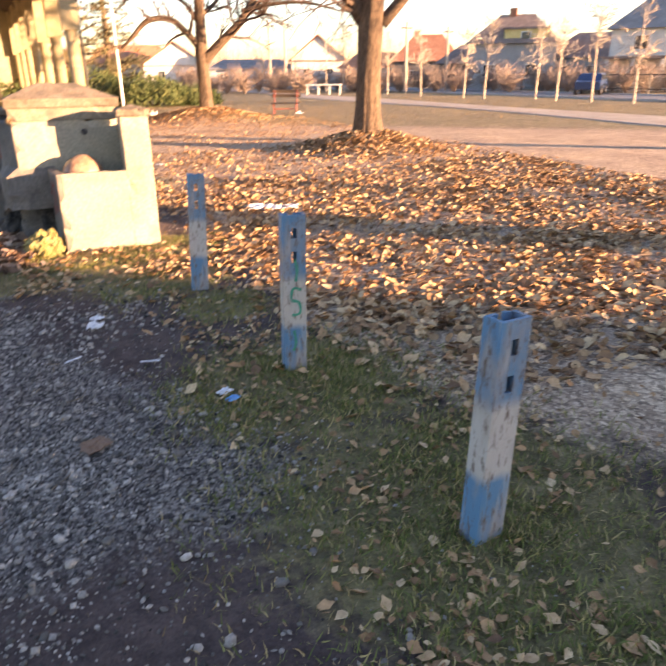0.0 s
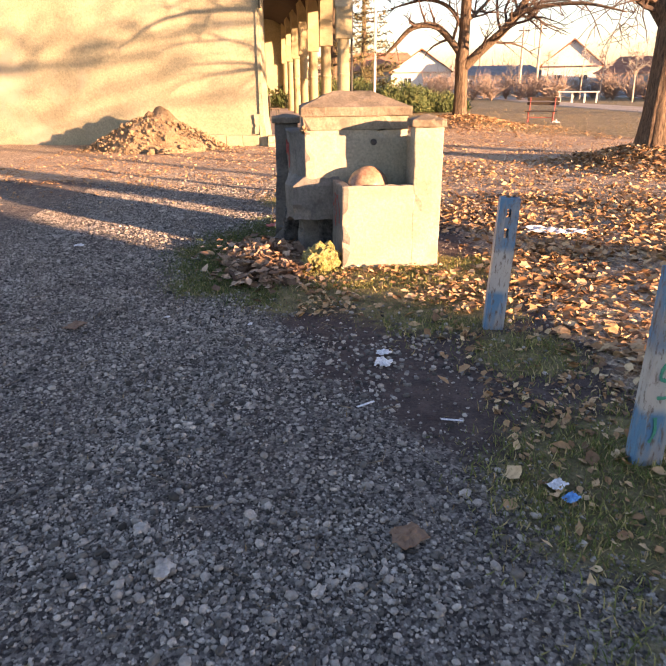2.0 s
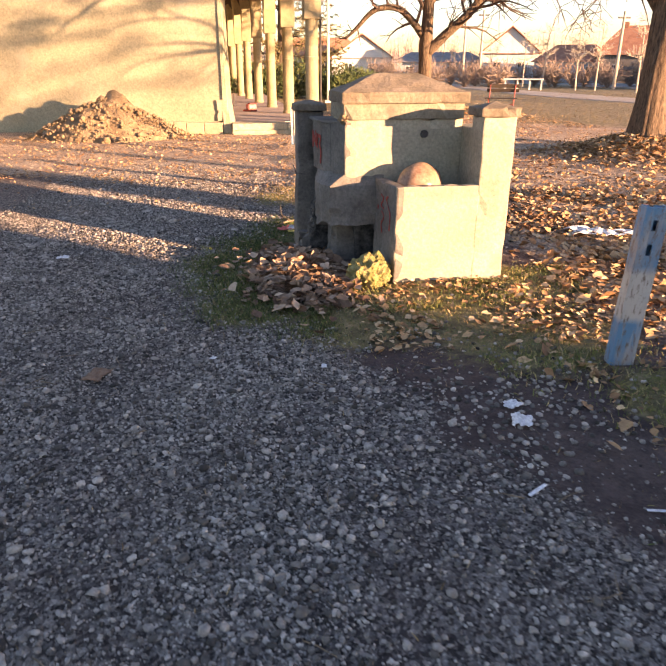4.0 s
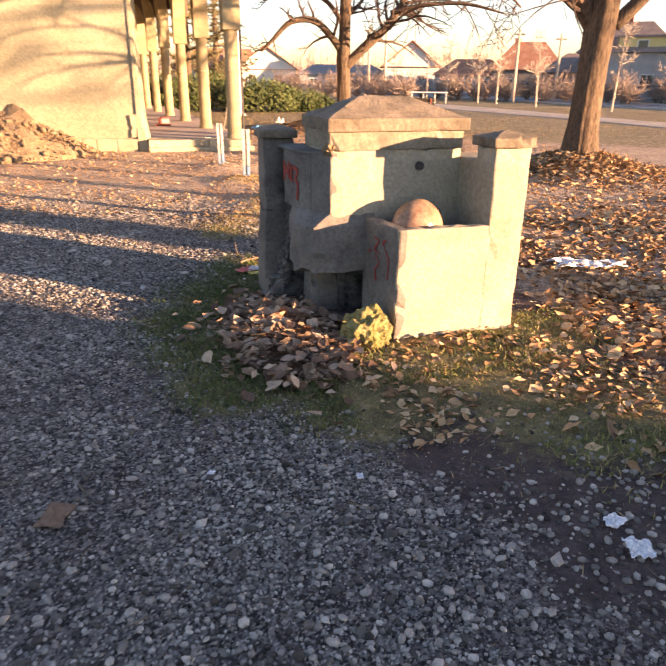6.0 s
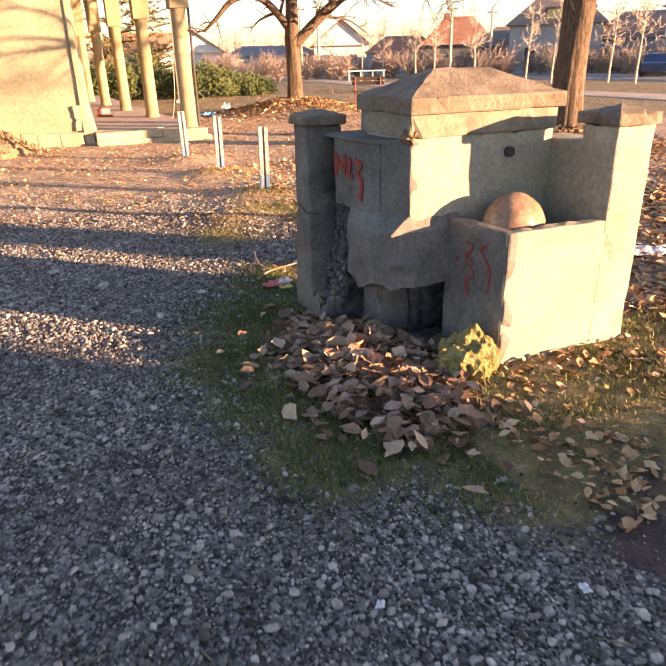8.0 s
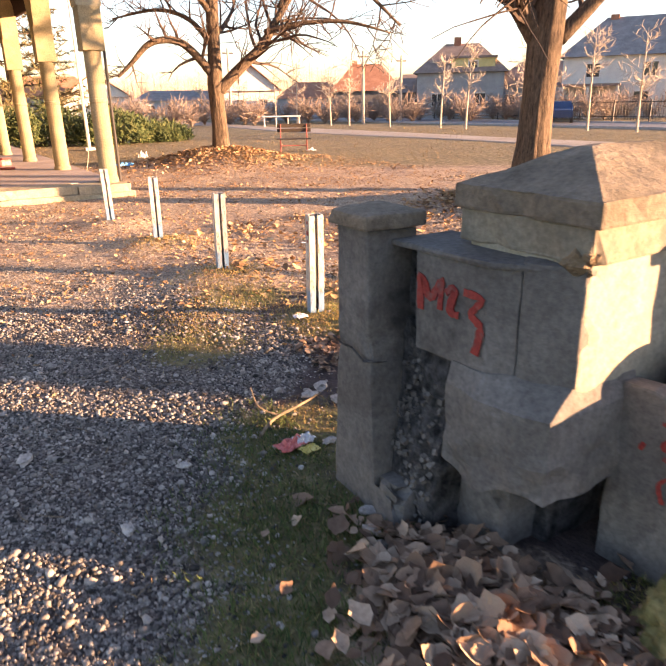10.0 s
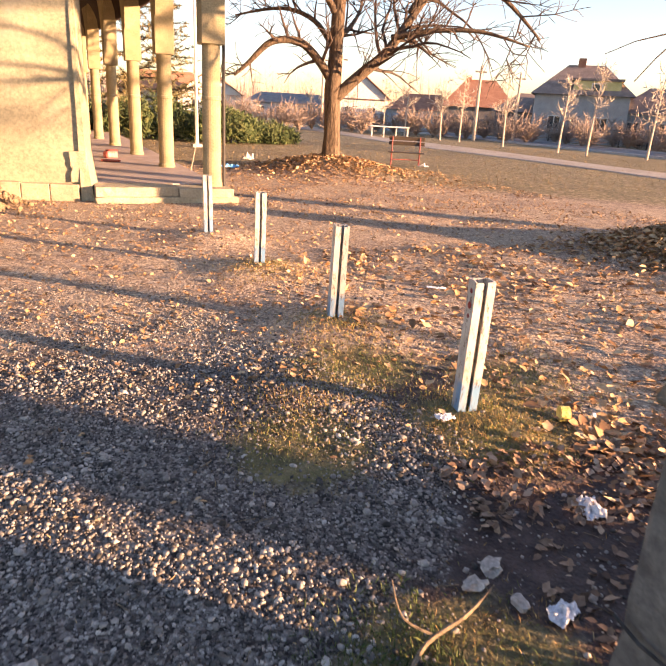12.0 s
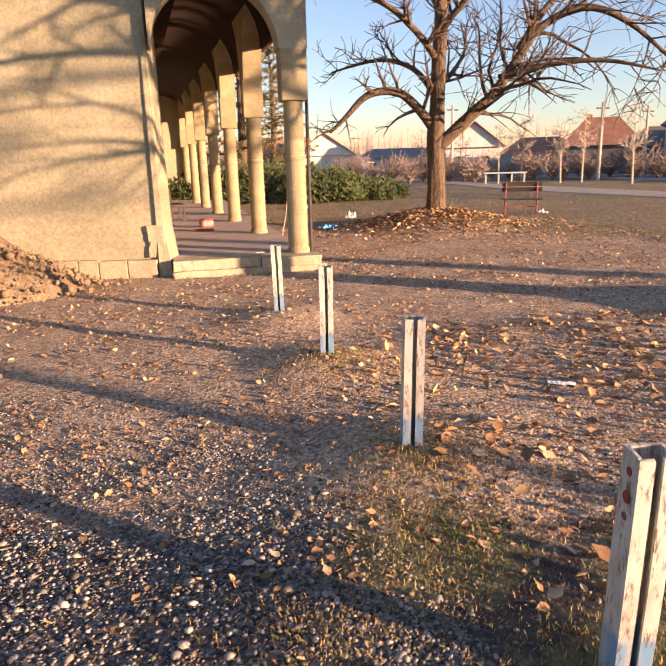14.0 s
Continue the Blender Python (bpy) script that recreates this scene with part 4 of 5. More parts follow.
NX, NY, SX, SY = 0.643, 0.766, 0.766, -0.643


def shade_place(n, s):
    return NX * n + SX * s, NY * n + SY * s


THIN[0] = 0.02
for n, s, r, seed in ((1.78, 13.0, 0.345, 5), (10.95, 15.0, 0.24, 8), (4.22, 24.0, 0.10, 9)):
    x, y = shade_place(n, s)
    big_tree("park_tree", x, y, 0, [(0, 0, -0.2, r * 1.3), (0, 0, 0.4, r * 1.05), (0.03, 0, 2.4, r), (0.05, 0.05, 4.6, r * 0.8), (0, 0, 7.0, r * 0.45), (0, 0, 9.5, 0.03)],
             [[(0, 0, 4.1, r * 0.5), (0.9, 0.9, 5.0, r * 0.4), (2.2, 2.2, 5.5, r * 0.3), (3.9, 3.9, 5.3, 0.03)],
              [(0, 0, 4.6, r * 0.5), (-0.8, -0.9, 5.6, r * 0.42), (-1.9, -2.0, 6.0, r * 0.3), (-3.6, -3.6, 5.8, 0.03)],
              [(0, 0, 5.2, r * 0.5), (0.8, 0.6, 6.2, r * 0.4), (2.6, 2.4, 7.0, 0.03)],
              [(0, 0, 5.0, r * 0.45), (0.7, 1.0, 5.4, r * 0.35), (2.0, 3.0, 6.4, 0.03)],
              [(0, 0, 5.8, r * 0.45), (-0.9, -0.6, 6.6, r * 0.35), (-2.6, -2.4, 7.6, 0.03)]],
             "bare park tree beside the gravel path", seed, 3, 2.6)


# ---- far things ----
def polar(az, d, z=0.0):
    return (-1.4 + d * math.sin(radians(az)), 0.5 + d * math.cos(radians(az)), z)
def plain(name, c1, c2, **k):
    return grainy(name, c1, c2, 1.5, 20, 0.9, 0.25, 0.006, **k)


W_WHITE, W_BLUE, W_YEL, W_GREY, W_DARK = plain("white house render", (0.58, 0.56, 0.52), (0.70, 0.68, 0.63)), plain("pale blue render", (0.27, 0.33, 0.37), (0.36, 0.42, 0.46)), plain("yellow house render", (0.62, 0.50, 0.20), (0.74, 0.62, 0.30)), plain("grey house render", (0.32, 0.32, 0.315), (0.42, 0.415, 0.405)), plain("haze-lightened dark boards", (0.15, 0.135, 0.125), (0.24, 0.215, 0.20))
R_RED, R_BROWN, R_GREY = plain("red roof tiles", (0.30, 0.13, 0.08), (0.42, 0.21, 0.13)), plain("brown roof tiles", (0.20, 0.15, 0.125), (0.30, 0.225, 0.185)), plain("grey roof tiles", (0.20, 0.185, 0.18), (0.29, 0.275, 0.265))
gm, gn, gl, gb = mat("window glass", 0.08)
gb.inputs["Base Color"].default_value, gb.inputs["Specular IOR Level"].default_value = (0.03, 0.04, 0.05, 1), 0.6
M_GLASS = gm


def house(az, d, turn, w, dep, eaves, ridge, wall, roof, label, wins=(), gable=False, dormer=None, chimney=None, name="house"):
    """A house whose front faces its own -y; w wide, dep deep."""
    h = thing(name, label, "house", Matrix.Translation(polar(az, d)) @ pose(0, 0, 0, 0, 0, turn))
    part("wall", boxes((-w / 2, w / 2, 0, dep, -0.3, eaves)), wall, h)
    o = 0.45
    bm = bmesh.new()
    if gable:
        pts = [(-w / 2 - o, -o, eaves - 0.2), (w / 2 + o, -o, eaves - 0.2), (0, -o, ridge), (-w / 2 - o, dep + o, eaves - 0.2), (w / 2 + o, dep + o, eaves - 0.2), (0, dep + o, ridge)]
        fs = ((0, 2, 5, 3), (2, 1, 4, 5), (0, 3, 4, 1))
        g = bmesh.new()
        gv2 = [g.verts.new(p) for p in ((-w / 2, 0.0, eaves), (w / 2, 0.0, eaves), (0, 0.0, ridge - 0.25), (-w / 2, 0.25, eaves), (w / 2, 0.25, eaves), (0, 0.25, ridge - 0.25))]
        for f in ((0, 1, 2), (3, 5, 4), (0, 3, 4, 1), (1, 4, 5, 2), (2, 5, 3, 0)):
            g.faces.new([gv2[i] for i in f])
        part("gable", g, wall, h)
    else:
        pts = [(-w / 2 - o, -o, eaves), (w / 2 + o, -o, eaves), (w / 2 + o, dep + o, eaves), (-w / 2 - o, dep + o, eaves), (-w / 2 + dep * 0.32, dep / 2, ridge), (w / 2 - dep * 0.32, dep / 2, ridge)]
        fs = ((0, 1, 5, 4), (1, 2, 5), (2, 3, 4, 5), (3, 0, 4), (3, 2, 1, 0))
    vs = [bm.verts.new(p) for p in pts]
    for f in fs:
        bm.faces.new([vs[i] for i in f])
    rf = part("roof", bm, roof, h)
    if gable:
        s = rf.modifiers.new("thick", "SOLIDIFY")
        s.thickness = 0.15
    for x, z, ww, hh in wins:
        win = part("window", boxes((x - ww / 2, x + ww / 2, -0.05, 0.06, z, z + hh)), M_WHITE, h)
        for k in (0, 1):
            part("pane", boxes((x - ww / 2 + 0.08 + k * (ww / 2 - 0.04), x - 0.04 + k * (ww / 2 - 0.04), -0.065, -0.03, z + 0.08, z + hh - 0.08)), M_GLASS, win)
    if dormer:
        x, z, ww, hh, dm = dormer
        part("dormer", boxes((x - ww / 2, x + ww / 2, 0.3, 2.5, z, z + hh)), dm, h)
        part("dormer_roof", boxes((x - ww / 2 - 0.2, x + ww / 2 + 0.2, 0.1, 2.6, z + hh, z + hh + 0.2)), roof, h)
        dw = part("window", boxes((x - 0.5, x + 0.5, 0.22, 0.32, z + 0.3, z + hh - 0.2)), M_WHITE, h)
        part("pane", boxes((x - 0.4, x + 0.4, 0.20, 0.25, z + 0.38, z + hh - 0.28)), M_GLASS, dw)
    if chimney:
        x, top = chimney
        part("chimney", boxes((x - 0.35, x + 0.35, dep / 2 - 0.35, dep / 2 + 0.35, eaves, top)), R_RED, h)
    return h


house(41.3, 68, -42, 8.5, 8, 4.3, 7.2, W_GREY, R_BROWN, "brown-roofed house with a yellow dormer behind gardens", [(-2.2, 1.1, 1.2, 1.3), (2.0, 1.1, 1.2, 1.3)], dormer=(1.2, 4.1, 4.2, 1.5, W_YEL), chimney=(-0.5, 7.8))
house(48.3, 70, -50, 11, 8, 2.9, 5.4, W_BLUE, R_BROWN, "low pale blue house with a red-brown roof", [(-3.6, 0.9, 1.1, 1.3), (-0.8, 0.9, 1.1, 1.3), (2.8, 0.9, 1.1, 1.3)], chimney=(2.5, 5.9))
h3 = house(54.5, 62, -56, 11, 9, 5.0, 8.4, W_WHITE, R_GREY, "two-storey white house with hipped grey roof and veranda", [(-3.0, 3.3, 1.2, 1.2), (1.5, 3.3, 1.2, 1.2), (-3.0, 0.9, 1.3, 1.3), (1.0, 0.9, 1.3, 1.3)], chimney=(-2.0, 8.6))
part("veranda_roof", boxes((-5.6, -0.6, -2.2, 0.2, 2.6, 2.8)), R_BROWN, h3)
for x in (-5.3, -3.2, -0.9):
    part("veranda_post", boxes((x, x + 0.2, -2.1, -1.9, -0.2, 2.6)), W_WHITE, h3)
house(23.6, 92, -20, 7.5, 9, 3.6, 6.8, W_WHITE, R_RED, "white gabled house across the park", [(-1.6, 1.2, 1.1, 1.2), (1.6, 1.2, 1.1, 1.2)], gable=True)
house(28.8, 84, -30, 9, 7, 2.3, 4.3, W_BLUE, R_RED, "low blue outbuilding with red roof", [(-2.4, 0.8, 1.0, 1.0), (2.0, 0.8, 1.0, 1.0)])
house(17.8, 96, -14, 13, 7, 2.4, 3.8, W_BLUE, R_GREY, "long low blue and white building", [(-4.4, 0.9, 1.2, 1.0), (-1.6, 0.9, 1.2, 1.0), (1.6, 0.9, 1.2, 1.0), (4.4, 0.9, 1.2, 1.0)])
house(11.0, 100, -8, 9, 8, 3.2, 6.4, W_WHITE, R_RED, "white cottage with a steep red roof behind the hedge", [(-2, 1, 1.2, 1.3), (2, 1, 1.2, 1.3)], gable=True)
house(7.5, 110, -4, 14, 8, 3.4, 6.4, W_GREY, R_RED, "red-roofed farmhouse behind the shrubs", [(-4, 1, 1.2, 1.3), (0, 1, 1.2, 1.3), (4, 1, 1.2, 1.3)])
house(33.4, 82, -33, 8, 7, 3.0, 6.2, W_DARK, R_RED, "haze-greyed timber barn with a red roof", [(-2, 1, 1.0, 1.0)], chimney=(-1.5, 6.6))
house(37.5, 74, -36, 7, 7, 2.6, 4.6, W_DARK, R_BROWN, "haze-greyed boarded outbuilding behind the gardens", [(0, 1, 1.0, 1.0)])
house(61.0, 66, -58, 10, 8, 3.2, 6.0, W_YEL, R_RED, "ochre street house with red roof", [(-3, 1, 1.2, 1.3), (0.5, 1, 1.2, 1.3), (3.4, 1, 1.2, 1.3)])
# the house whose shade lies over the path
hx, hy = shade_place(-7.45, 27.0)
sh = thing("corner_house", "plain rendered house at the edge of the park", "house", pose(hx, hy, 0, 0, 0, -40.0))
part("wall", boxes((0, 9, -7.0, 7.0, -0.3, 6.2)), W_GREY, sh)
part("roof", boxes((-0.1, 9.1, -7.0, 7.0, 6.2, 6.5)), R_RED, sh)

# street, footpath, kerb
tagged(part("road", boxes((31, 37.5, -120, 260, -0.1, 0.045)), M_ROAD), "grey asphalt street along the park", "road", kind="structure")
for x in (30.78, 37.5):
    tagged(part("kerb", boxes((x, x + 0.22, -120, 260, -0.1, 0.14), bevel=0.02), W_GREY), "pale concrete kerb of the street", "kerb", kind="structure")
fv, ff = [], []
for i, y in enumerate(np.arange(-80, 150, 2.0)):
    c = 18.2 + 0.5 * math.sin(y * 0.11) + 0.02 * y
    wd = 1.5 + 0.3 * math.sin(y * 0.23)
    fv += [(c - wd, y, 0.035), (c - wd * 0.5, y, 0.045), (c + wd * 0.5, y, 0.045), (c + wd, y, 0.035), (c - wd - 0.2, y, -0.05), (c + wd + 0.2, y, -0.05)]
    if i:
        a, b = (i - 1) * 6, i * 6
        ff += [(a + k, a + k + 1, b + k + 1, b + k) for k in range(3)] + [(a + 4, a, b, b + 4), (a + 3, a + 5, b + 5, b + 3)]
tagged(mesh_ob("footpath", fv, ff, M_FOOT), "pale beaten footpath across the park", "footpath", kind="structure")


THIN[0] = 0.02


# young street trees
def sapling(x, y, h, seed):
    r = random.Random(seed)
    t = thing("young_tree", "slim bare young tree by the street", "tree", pose(x, y, 0), group="row of young street trees")
    ln = r.uniform(-0.05, 0.05)
    pts = [(ln * z, 0.02 * math.sin(z), z) for z in np.linspace(-0.1, h, 9)]
    rad = list(np.linspace(0.075, 0.016, 9))
    v, f = tube(pts, rad, 8)
    mesh_ob("trunk", v, f, M_SAP, t)
    tw = Heap()
    for k in range(26):
        z = r.uniform(h * 0.40, h * 0.98)
        a = r.uniform(0, 6.28)
        grow(tw, (ln * z, 0, z), (math.cos(a), math.sin(a), r.uniform(0.1, 0.7)), r.uniform(0.6, 1.5) * (1.25 - 0.5 * z / h), 0.016, 1, r)
    tw.done("crown", M_SAP, t, "bare pale twigs")
    return t


for i, (az, d) in enumerate([(30.4, 51), (32.0, 50.5), (35.6, 46), (40.0, 42.5), (42.2, 40.4), (46.7, 40.5), (48.9, 38.5), (52.2, 37.0), (56.0, 35.5), (60.0, 34.5), (64, 33.5), (27.4, 56), (25.6, 60), (22.6, 66), (19.4, 70)]):
    x, y, _ = polar(az, d)
    sapling(x, y, 4.2 + 0.9 * ((i * 37) % 10) / 10, 100 + i)
for az, d, h in ((33.2, 55, 5.6), (21.8, 62, 6.5), (20.3, 64, 6.5), (36.4, 60, 5.5)):
    p = thing("utility_pole", "tall pale concrete utility pole", "pole", Matrix.Translation(polar(az, d)))
    v, f = tube([(0, 0, -0.1), (0, 0, h / 2), (0, 0, h)], [0.14, 0.12, 0.09], 10)
    mesh_ob("shaft", v, f, M_SAP, p)
    part("crossarm", boxes((-0.5, 0.5, -0.05, 0.05, h - 0.5, h - 0.38)), M_IRON, p)
lp = thing("flag_pole", "thin white pole beside the evergreen shrubs", "pole", pose(3.16, 27.6, 0))
v, f = tube([(0, 0, -0.1), (0, 0, 3), (0, 0, 7.5)], [0.07, 0.06, 0.045], 10)
mesh_ob("shaft", v, f, M_WHITE, lp)
part("foot", boxes((-0.2, 0.2, -0.2, 0.2, -0.1, 0.12), bevel=0.02), W_GREY, lp)

# garden fences along the far side of the street
for y0 in np.arange(20, 92, 3.0):
    fn = thing("garden_fence", "dark wire garden fence panel along the street", "fence", pose(41.5, float(y0), 0), group="garden fences")
    part("post", boxes((-0.05, 0.05, -0.05, 0.05, -0.1, 1.5)), M_IRON, fn)
    part("top_rail", boxes((-0.02, 0.02, 0.05, 2.95, 1.32, 1.38)), M_IRON, fn)
    part("low_rail", boxes((-0.02, 0.02, 0.05, 2.95, 0.3, 0.36)), M_IRON, fn)
    for k in range(1, 12):
        part("bar", boxes((-0.012, 0.012, k * 0.25 - 0.012, k * 0.25 + 0.012, 0.1, 1.46)), M_IRON, fn)
# pale blue board fence far off
for k in range(9):
    x, y, _ = polar(22.2 + k * 0.85, 72)
    bf = thing("board_fence", "pale blue board fence panel at the park edge", "fence", pose(x, y, 0, 0, 0, -26), group="board fences")
    for j in range(5):
        part("board", boxes((-0.55 + j * 0.22, -0.36 + j * 0.22, -0.02, 0.02, 0.0, 1.7)), W_BLUE, bf)
    part("rail", boxes((-0.55, 0.55, 0.02, 0.06, 0.8, 0.9)), W_BLUE, bf)

# white rail table, bench, litter bin
tb = thing("white_table", "long white outdoor table on thin legs", "table", Matrix.Translation(polar(26.1, 50)) @ pose(0, 0, 0, 0, 0, -26))
part("top", boxes((-1.45, 1.45, -0.7, 0.7, 0.74, 0.82), bevel=0.01), M_WHITE, tb)
for x in (-1.35, -0.45, 0.45, 1.3):
    part("leg", boxes((x, x + 0.08, -0.6, -0.52, -0.05, 0.74)), M_WHITE, tb)
    part("leg", boxes((x, x + 0.08, 0.52, 0.6, -0.05, 0.74)), M_WHITE, tb)
bn = thing("park_bench", "old park bench with dark slats and red iron frame", "bench", pose(9.15, 20.95, 0.0, 0, 0, -28))
for k in range(3):
    part("seat_slat", boxes((-0.62, 0.62, -0.22 + k * 0.15, -0.10 + k * 0.15, 0.42, 0.455), bevel=0.006), M_DARKWOOD, bn)
for k in range(2):
    part("back_slat", boxes((-0.62, 0.62, 0.25 + k * 0.03, 0.29 + k * 0.03, 0.66 + k * 0.16, 0.79 + k * 0.16), bevel=0.006), M_DARKWOOD, bn)
for x in (-0.5, 0.46):
    for a, b in (((x, -0.2, -0.03), (x, 0.18, 0.43)), ((x, 0.24, -0.03), (x, -0.18, 0.43)), ((x, 0.15, 0.42), (x, 0.30, 0.95))):
        v, f = tube([a, b], [0.022, 0.022], 8)
        mesh_ob("iron_leg", v, f, M_REDMETAL, bn)
v, f = tube([(-0.5, -0.12, 0.2), (0.46, 0.1, 0.2)], [0.016, 0.016], 8)
mesh_ob("brace", v, f, M_REDMETAL, bn)

# car
car = thing("parked_car", "dark blue estate car parked by the street", "car", Matrix.Translation(polar(49.7, 50)) @ pose(0, 0, 0.05, 0, 0, 40))
M_CARP = grainy("dark blue car paint", (0.03, 0.055, 0.12), (0.045, 0.075, 0.15), 2, 40, 0.25, 0.05, 0.001)
bm = bmesh.new()
side = [(-2.2, 0.35), (-2.2, 0.85), (-1.35, 0.98), (-0.75, 1.42), (1.6, 1.45), (2.15, 1.0), (2.2, 0.35)]
a = [bm.verts.new((x, -0.86 + (0.12 if z > 1.2 else 0), z)) for x, z in side]
b = [bm.verts.new((x, 0.86 - (0.12 if z > 1.2 else 0), z)) for x, z in side]
bm.faces.new(a)
bm.faces.new(b[::-1])
for i in range(len(side)):
    j = (i + 1) % len(side)
    bm.faces.new((a[j], a[i], b[i], b[j]))
bmesh.ops.bevel(bm, geom=bm.edges[:], offset=0.06, segments=2, affect="EDGES")
bmesh.ops.recalc_face_normals(bm, faces=bm.faces[:])
part("body", bm, M_CARP, car)
for x0, x1 in ((-0.95, -0.1), (0.0, 0.85), (0.95, 1.6)):
    for s in (-1, 1):
        y0, y1 = sorted((s * 0.70, s * 0.845))
        part("window", boxes((x0, x1, y0, y1, 1.0, 1.33), bevel=0.02), M_GLASS, car)
for x in (-1.35, 1.35):
    for y in (-0.82, 0.82):
        bm = bmesh.new()
        bmesh.ops.create_cone(bm, cap_ends=True, segments=24, radius1=0.32, radius2=0.32, depth=0.2, matrix=pose(x, y, 0.32, 90))
        wh = part("wheel", bm, M_IRON, car)
        bm = bmesh.new()
        bmesh.ops.create_cone(bm, cap_ends=True, segments=16, radius1=0.19, radius2=0.19, depth=0.22, matrix=pose(x, y, 0.32, 90))
        part("rim", bm, M_FOIL, wh, "grey wheel rim")
for y in (-0.6, 0.6):
    part("tail_light", boxes((2.12, 2.24, y - 0.12, y + 0.12, 0.75, 0.95), bevel=0.01), M_LRED, car)

# evergreen shrubs, and bare woods
def needles(name, x, y, rx, ry, h, count, seed, label, material=None, size=0.16, category="shrub"):
    r = random.Random(seed)
    t = thing(name, label, category, pose(x, y, 0))
    hp = Heap()
    for k in range(count):
        a, u = r.uniform(0, 6.28), r.random() ** 0.4
        lump = 0.8 + 0.3 * noise.noise(Vector((math.cos(a) * 2 + seed, math.sin(a) * 2, 0)))
        zf = r.random() ** 0.6
        px, py = rx * u * math.cos(a) * lump, ry * u * math.sin(a) * lump
        pz = h * zf * math.sqrt(max(0.03, 1 - (u * 0.95) ** 2)) * lump
        d = Vector((r.gauss(0, 1), r.gauss(0, 1), r.gauss(0.7, 0.6))).normalized() * size * r.uniform(0.6, 1.5)
        s = d.orthogonal().normalized() * size * 0.22
        p = Vector((px, py, pz))
        hp.add([p - s, p + s, p + d + s * 0.4, p + d * 1.25, p + d - s * 0.4], [(0, 1, 2, 3, 4)])
    hp.done("foliage", material or M_HEDGE, t)
    stems = Heap()
    for k in range(7):
        a = k * 0.9
        v, f = tube([(0.2 * math.cos(a), 0.2 * math.sin(a), -0.1), (rx * 0.5 * math.cos(a), ry * 0.5 * math.sin(a), h * 0.55)], [0.05, 0.02], 6)
        stems.add(v, f)
    stems.done("stems", M_TWIGBARK, t)
    return t


for i, (x, y, rx, ry, h) in enumerate([(5.0, 31.5, 2.7, 1.9, 2.0), (1.8, 33.0, 2.8, 2.0, 2.2), (7.4, 32.0, 1.9, 1.4, 1.2), (-1.6, 34.5, 2.6, 2.0, 2.3)]):
    needles("juniper_shrub", x, y, rx, ry, h, 5200, 40 + i, "dense dark green juniper shrub on the lawn")


def conifer(x, y, h, seed):
    r = random.Random(seed)
    t = thing("pine_tree", "tall ragged pine behind the church porch", "tree", pose(x, y, 0))
    v, f = tube([(0, 0, -0.2), (0.1, 0, h / 2), (0, 0, h)], [0.28, 0.18, 0.03], 12)
    mesh_ob("trunk", v, f, M_BARK, t)
    br, hp = Heap(), Heap()
    for k in range(70):
        z = r.uniform(h * 0.15, h)
        a = r.uniform(0, 6.28)
        ln = (1 - z / h) * 3.0 + 0.7
        pts = grow(br, (0, 0, z), (math.cos(a), math.sin(a), r.uniform(-0.15, 0.25)), ln * r.uniform(0.7, 1.1), 0.04, 0, r)
        for p in pts[1:]:
            for j in range(16):
                d = Vector((r.gauss(0, 1), r.gauss(0, 1), r.gauss(0.2, 0.7))).normalized() * r.uniform(0.2, 0.5)
                s = d.orthogonal().normalized() * 0.03
                hp.add([p - s, p + s, p + d], [(0, 1, 2)])
    br.done("crown", M_TWIGBARK, t)
    hp.done("needles", M_PINE, t, "olive-brown pine needles")


conifer(1.6, 38.0, 11, 51)
conifer(-1.4, 42.0, 12, 52)
conifer(4.0, 44.0, 9, 53)

M_WOOD = grainy("far bare woods", (0.34, 0.25, 0.22), (0.46, 0.36, 0.32), 0.4, 6, 0.95)
M_BUSH = grainy("haze-paled garden bush twigs", (0.22, 0.165, 0.13), (0.36, 0.275, 0.22), 2, 30, 0.95)
wh = Heap()
wr = random.Random(77)
THIN[0] = 0.03
for k in range(900):
    az = wr.uniform(-14, 66)
    d = wr.uniform(118, 150)
    x, y, _ = polar(az, d)
    h = wr.uniform(3.0, 7.5) * (1.0 + 0.25 * math.sin(az * 0.5))
    v, f = tube([(x, y, -0.3), (x + wr.gauss(0, 0.2), y, h * 0.5), (x + wr.gauss(0, 0.4), y, h)], [0.13, 0.10, 0.02], 4)
    wh.add(v, f)
    for j in range(22):
        z = h * wr.uniform(0.2, 0.95)
        a = wr.uniform(0, 6.28)
        ln = wr.uniform(0.8, 2.2)
        p, q = Vector((x, y, z)), Vector((x + math.cos(a) * ln, y + math.sin(a) * ln, z + ln * 0.7))
        s = Vector((0.05, 0.05, 0))
        wh.add([p - s, p + s, q], [(0, 1, 2)])
tagged(wh.done("far_woods", M_WOOD), "hazy reddish bare woods behind the houses", "woods", kind="stuff")
for i in range(46):
    az, d = 12 + i * 1.1 + wr.uniform(-0.4, 0.4), wr.uniform(52, 64)
    x, y, _ = polar(az, d)
    bush = thing("bare_bush", "leafless brown garden bush", "bush", pose(x, y, 0), group="garden bushes")
    hp = Heap()
    for k in range(20):
        a = wr.uniform(0, 6.28)
        grow(hp, (0, 0, 0), (math.cos(a) * 0.6, math.sin(a) * 0.6, 1), wr.uniform(1.2, 2.6), 0.025, 1, wr)
    hp.done("crown", M_BUSH, bush)


# ---- loose litter ----
def crumple(sx, sy, sz, seed, sub=3, amp=0.35):
    bm = bmesh.new()
    bmesh.ops.create_icosphere(bm, subdivisions=sub, radius=1.0)
    for v in bm.verts:
        q = v.co.copy() * 2.3 + Vector((seed, 0, 0))
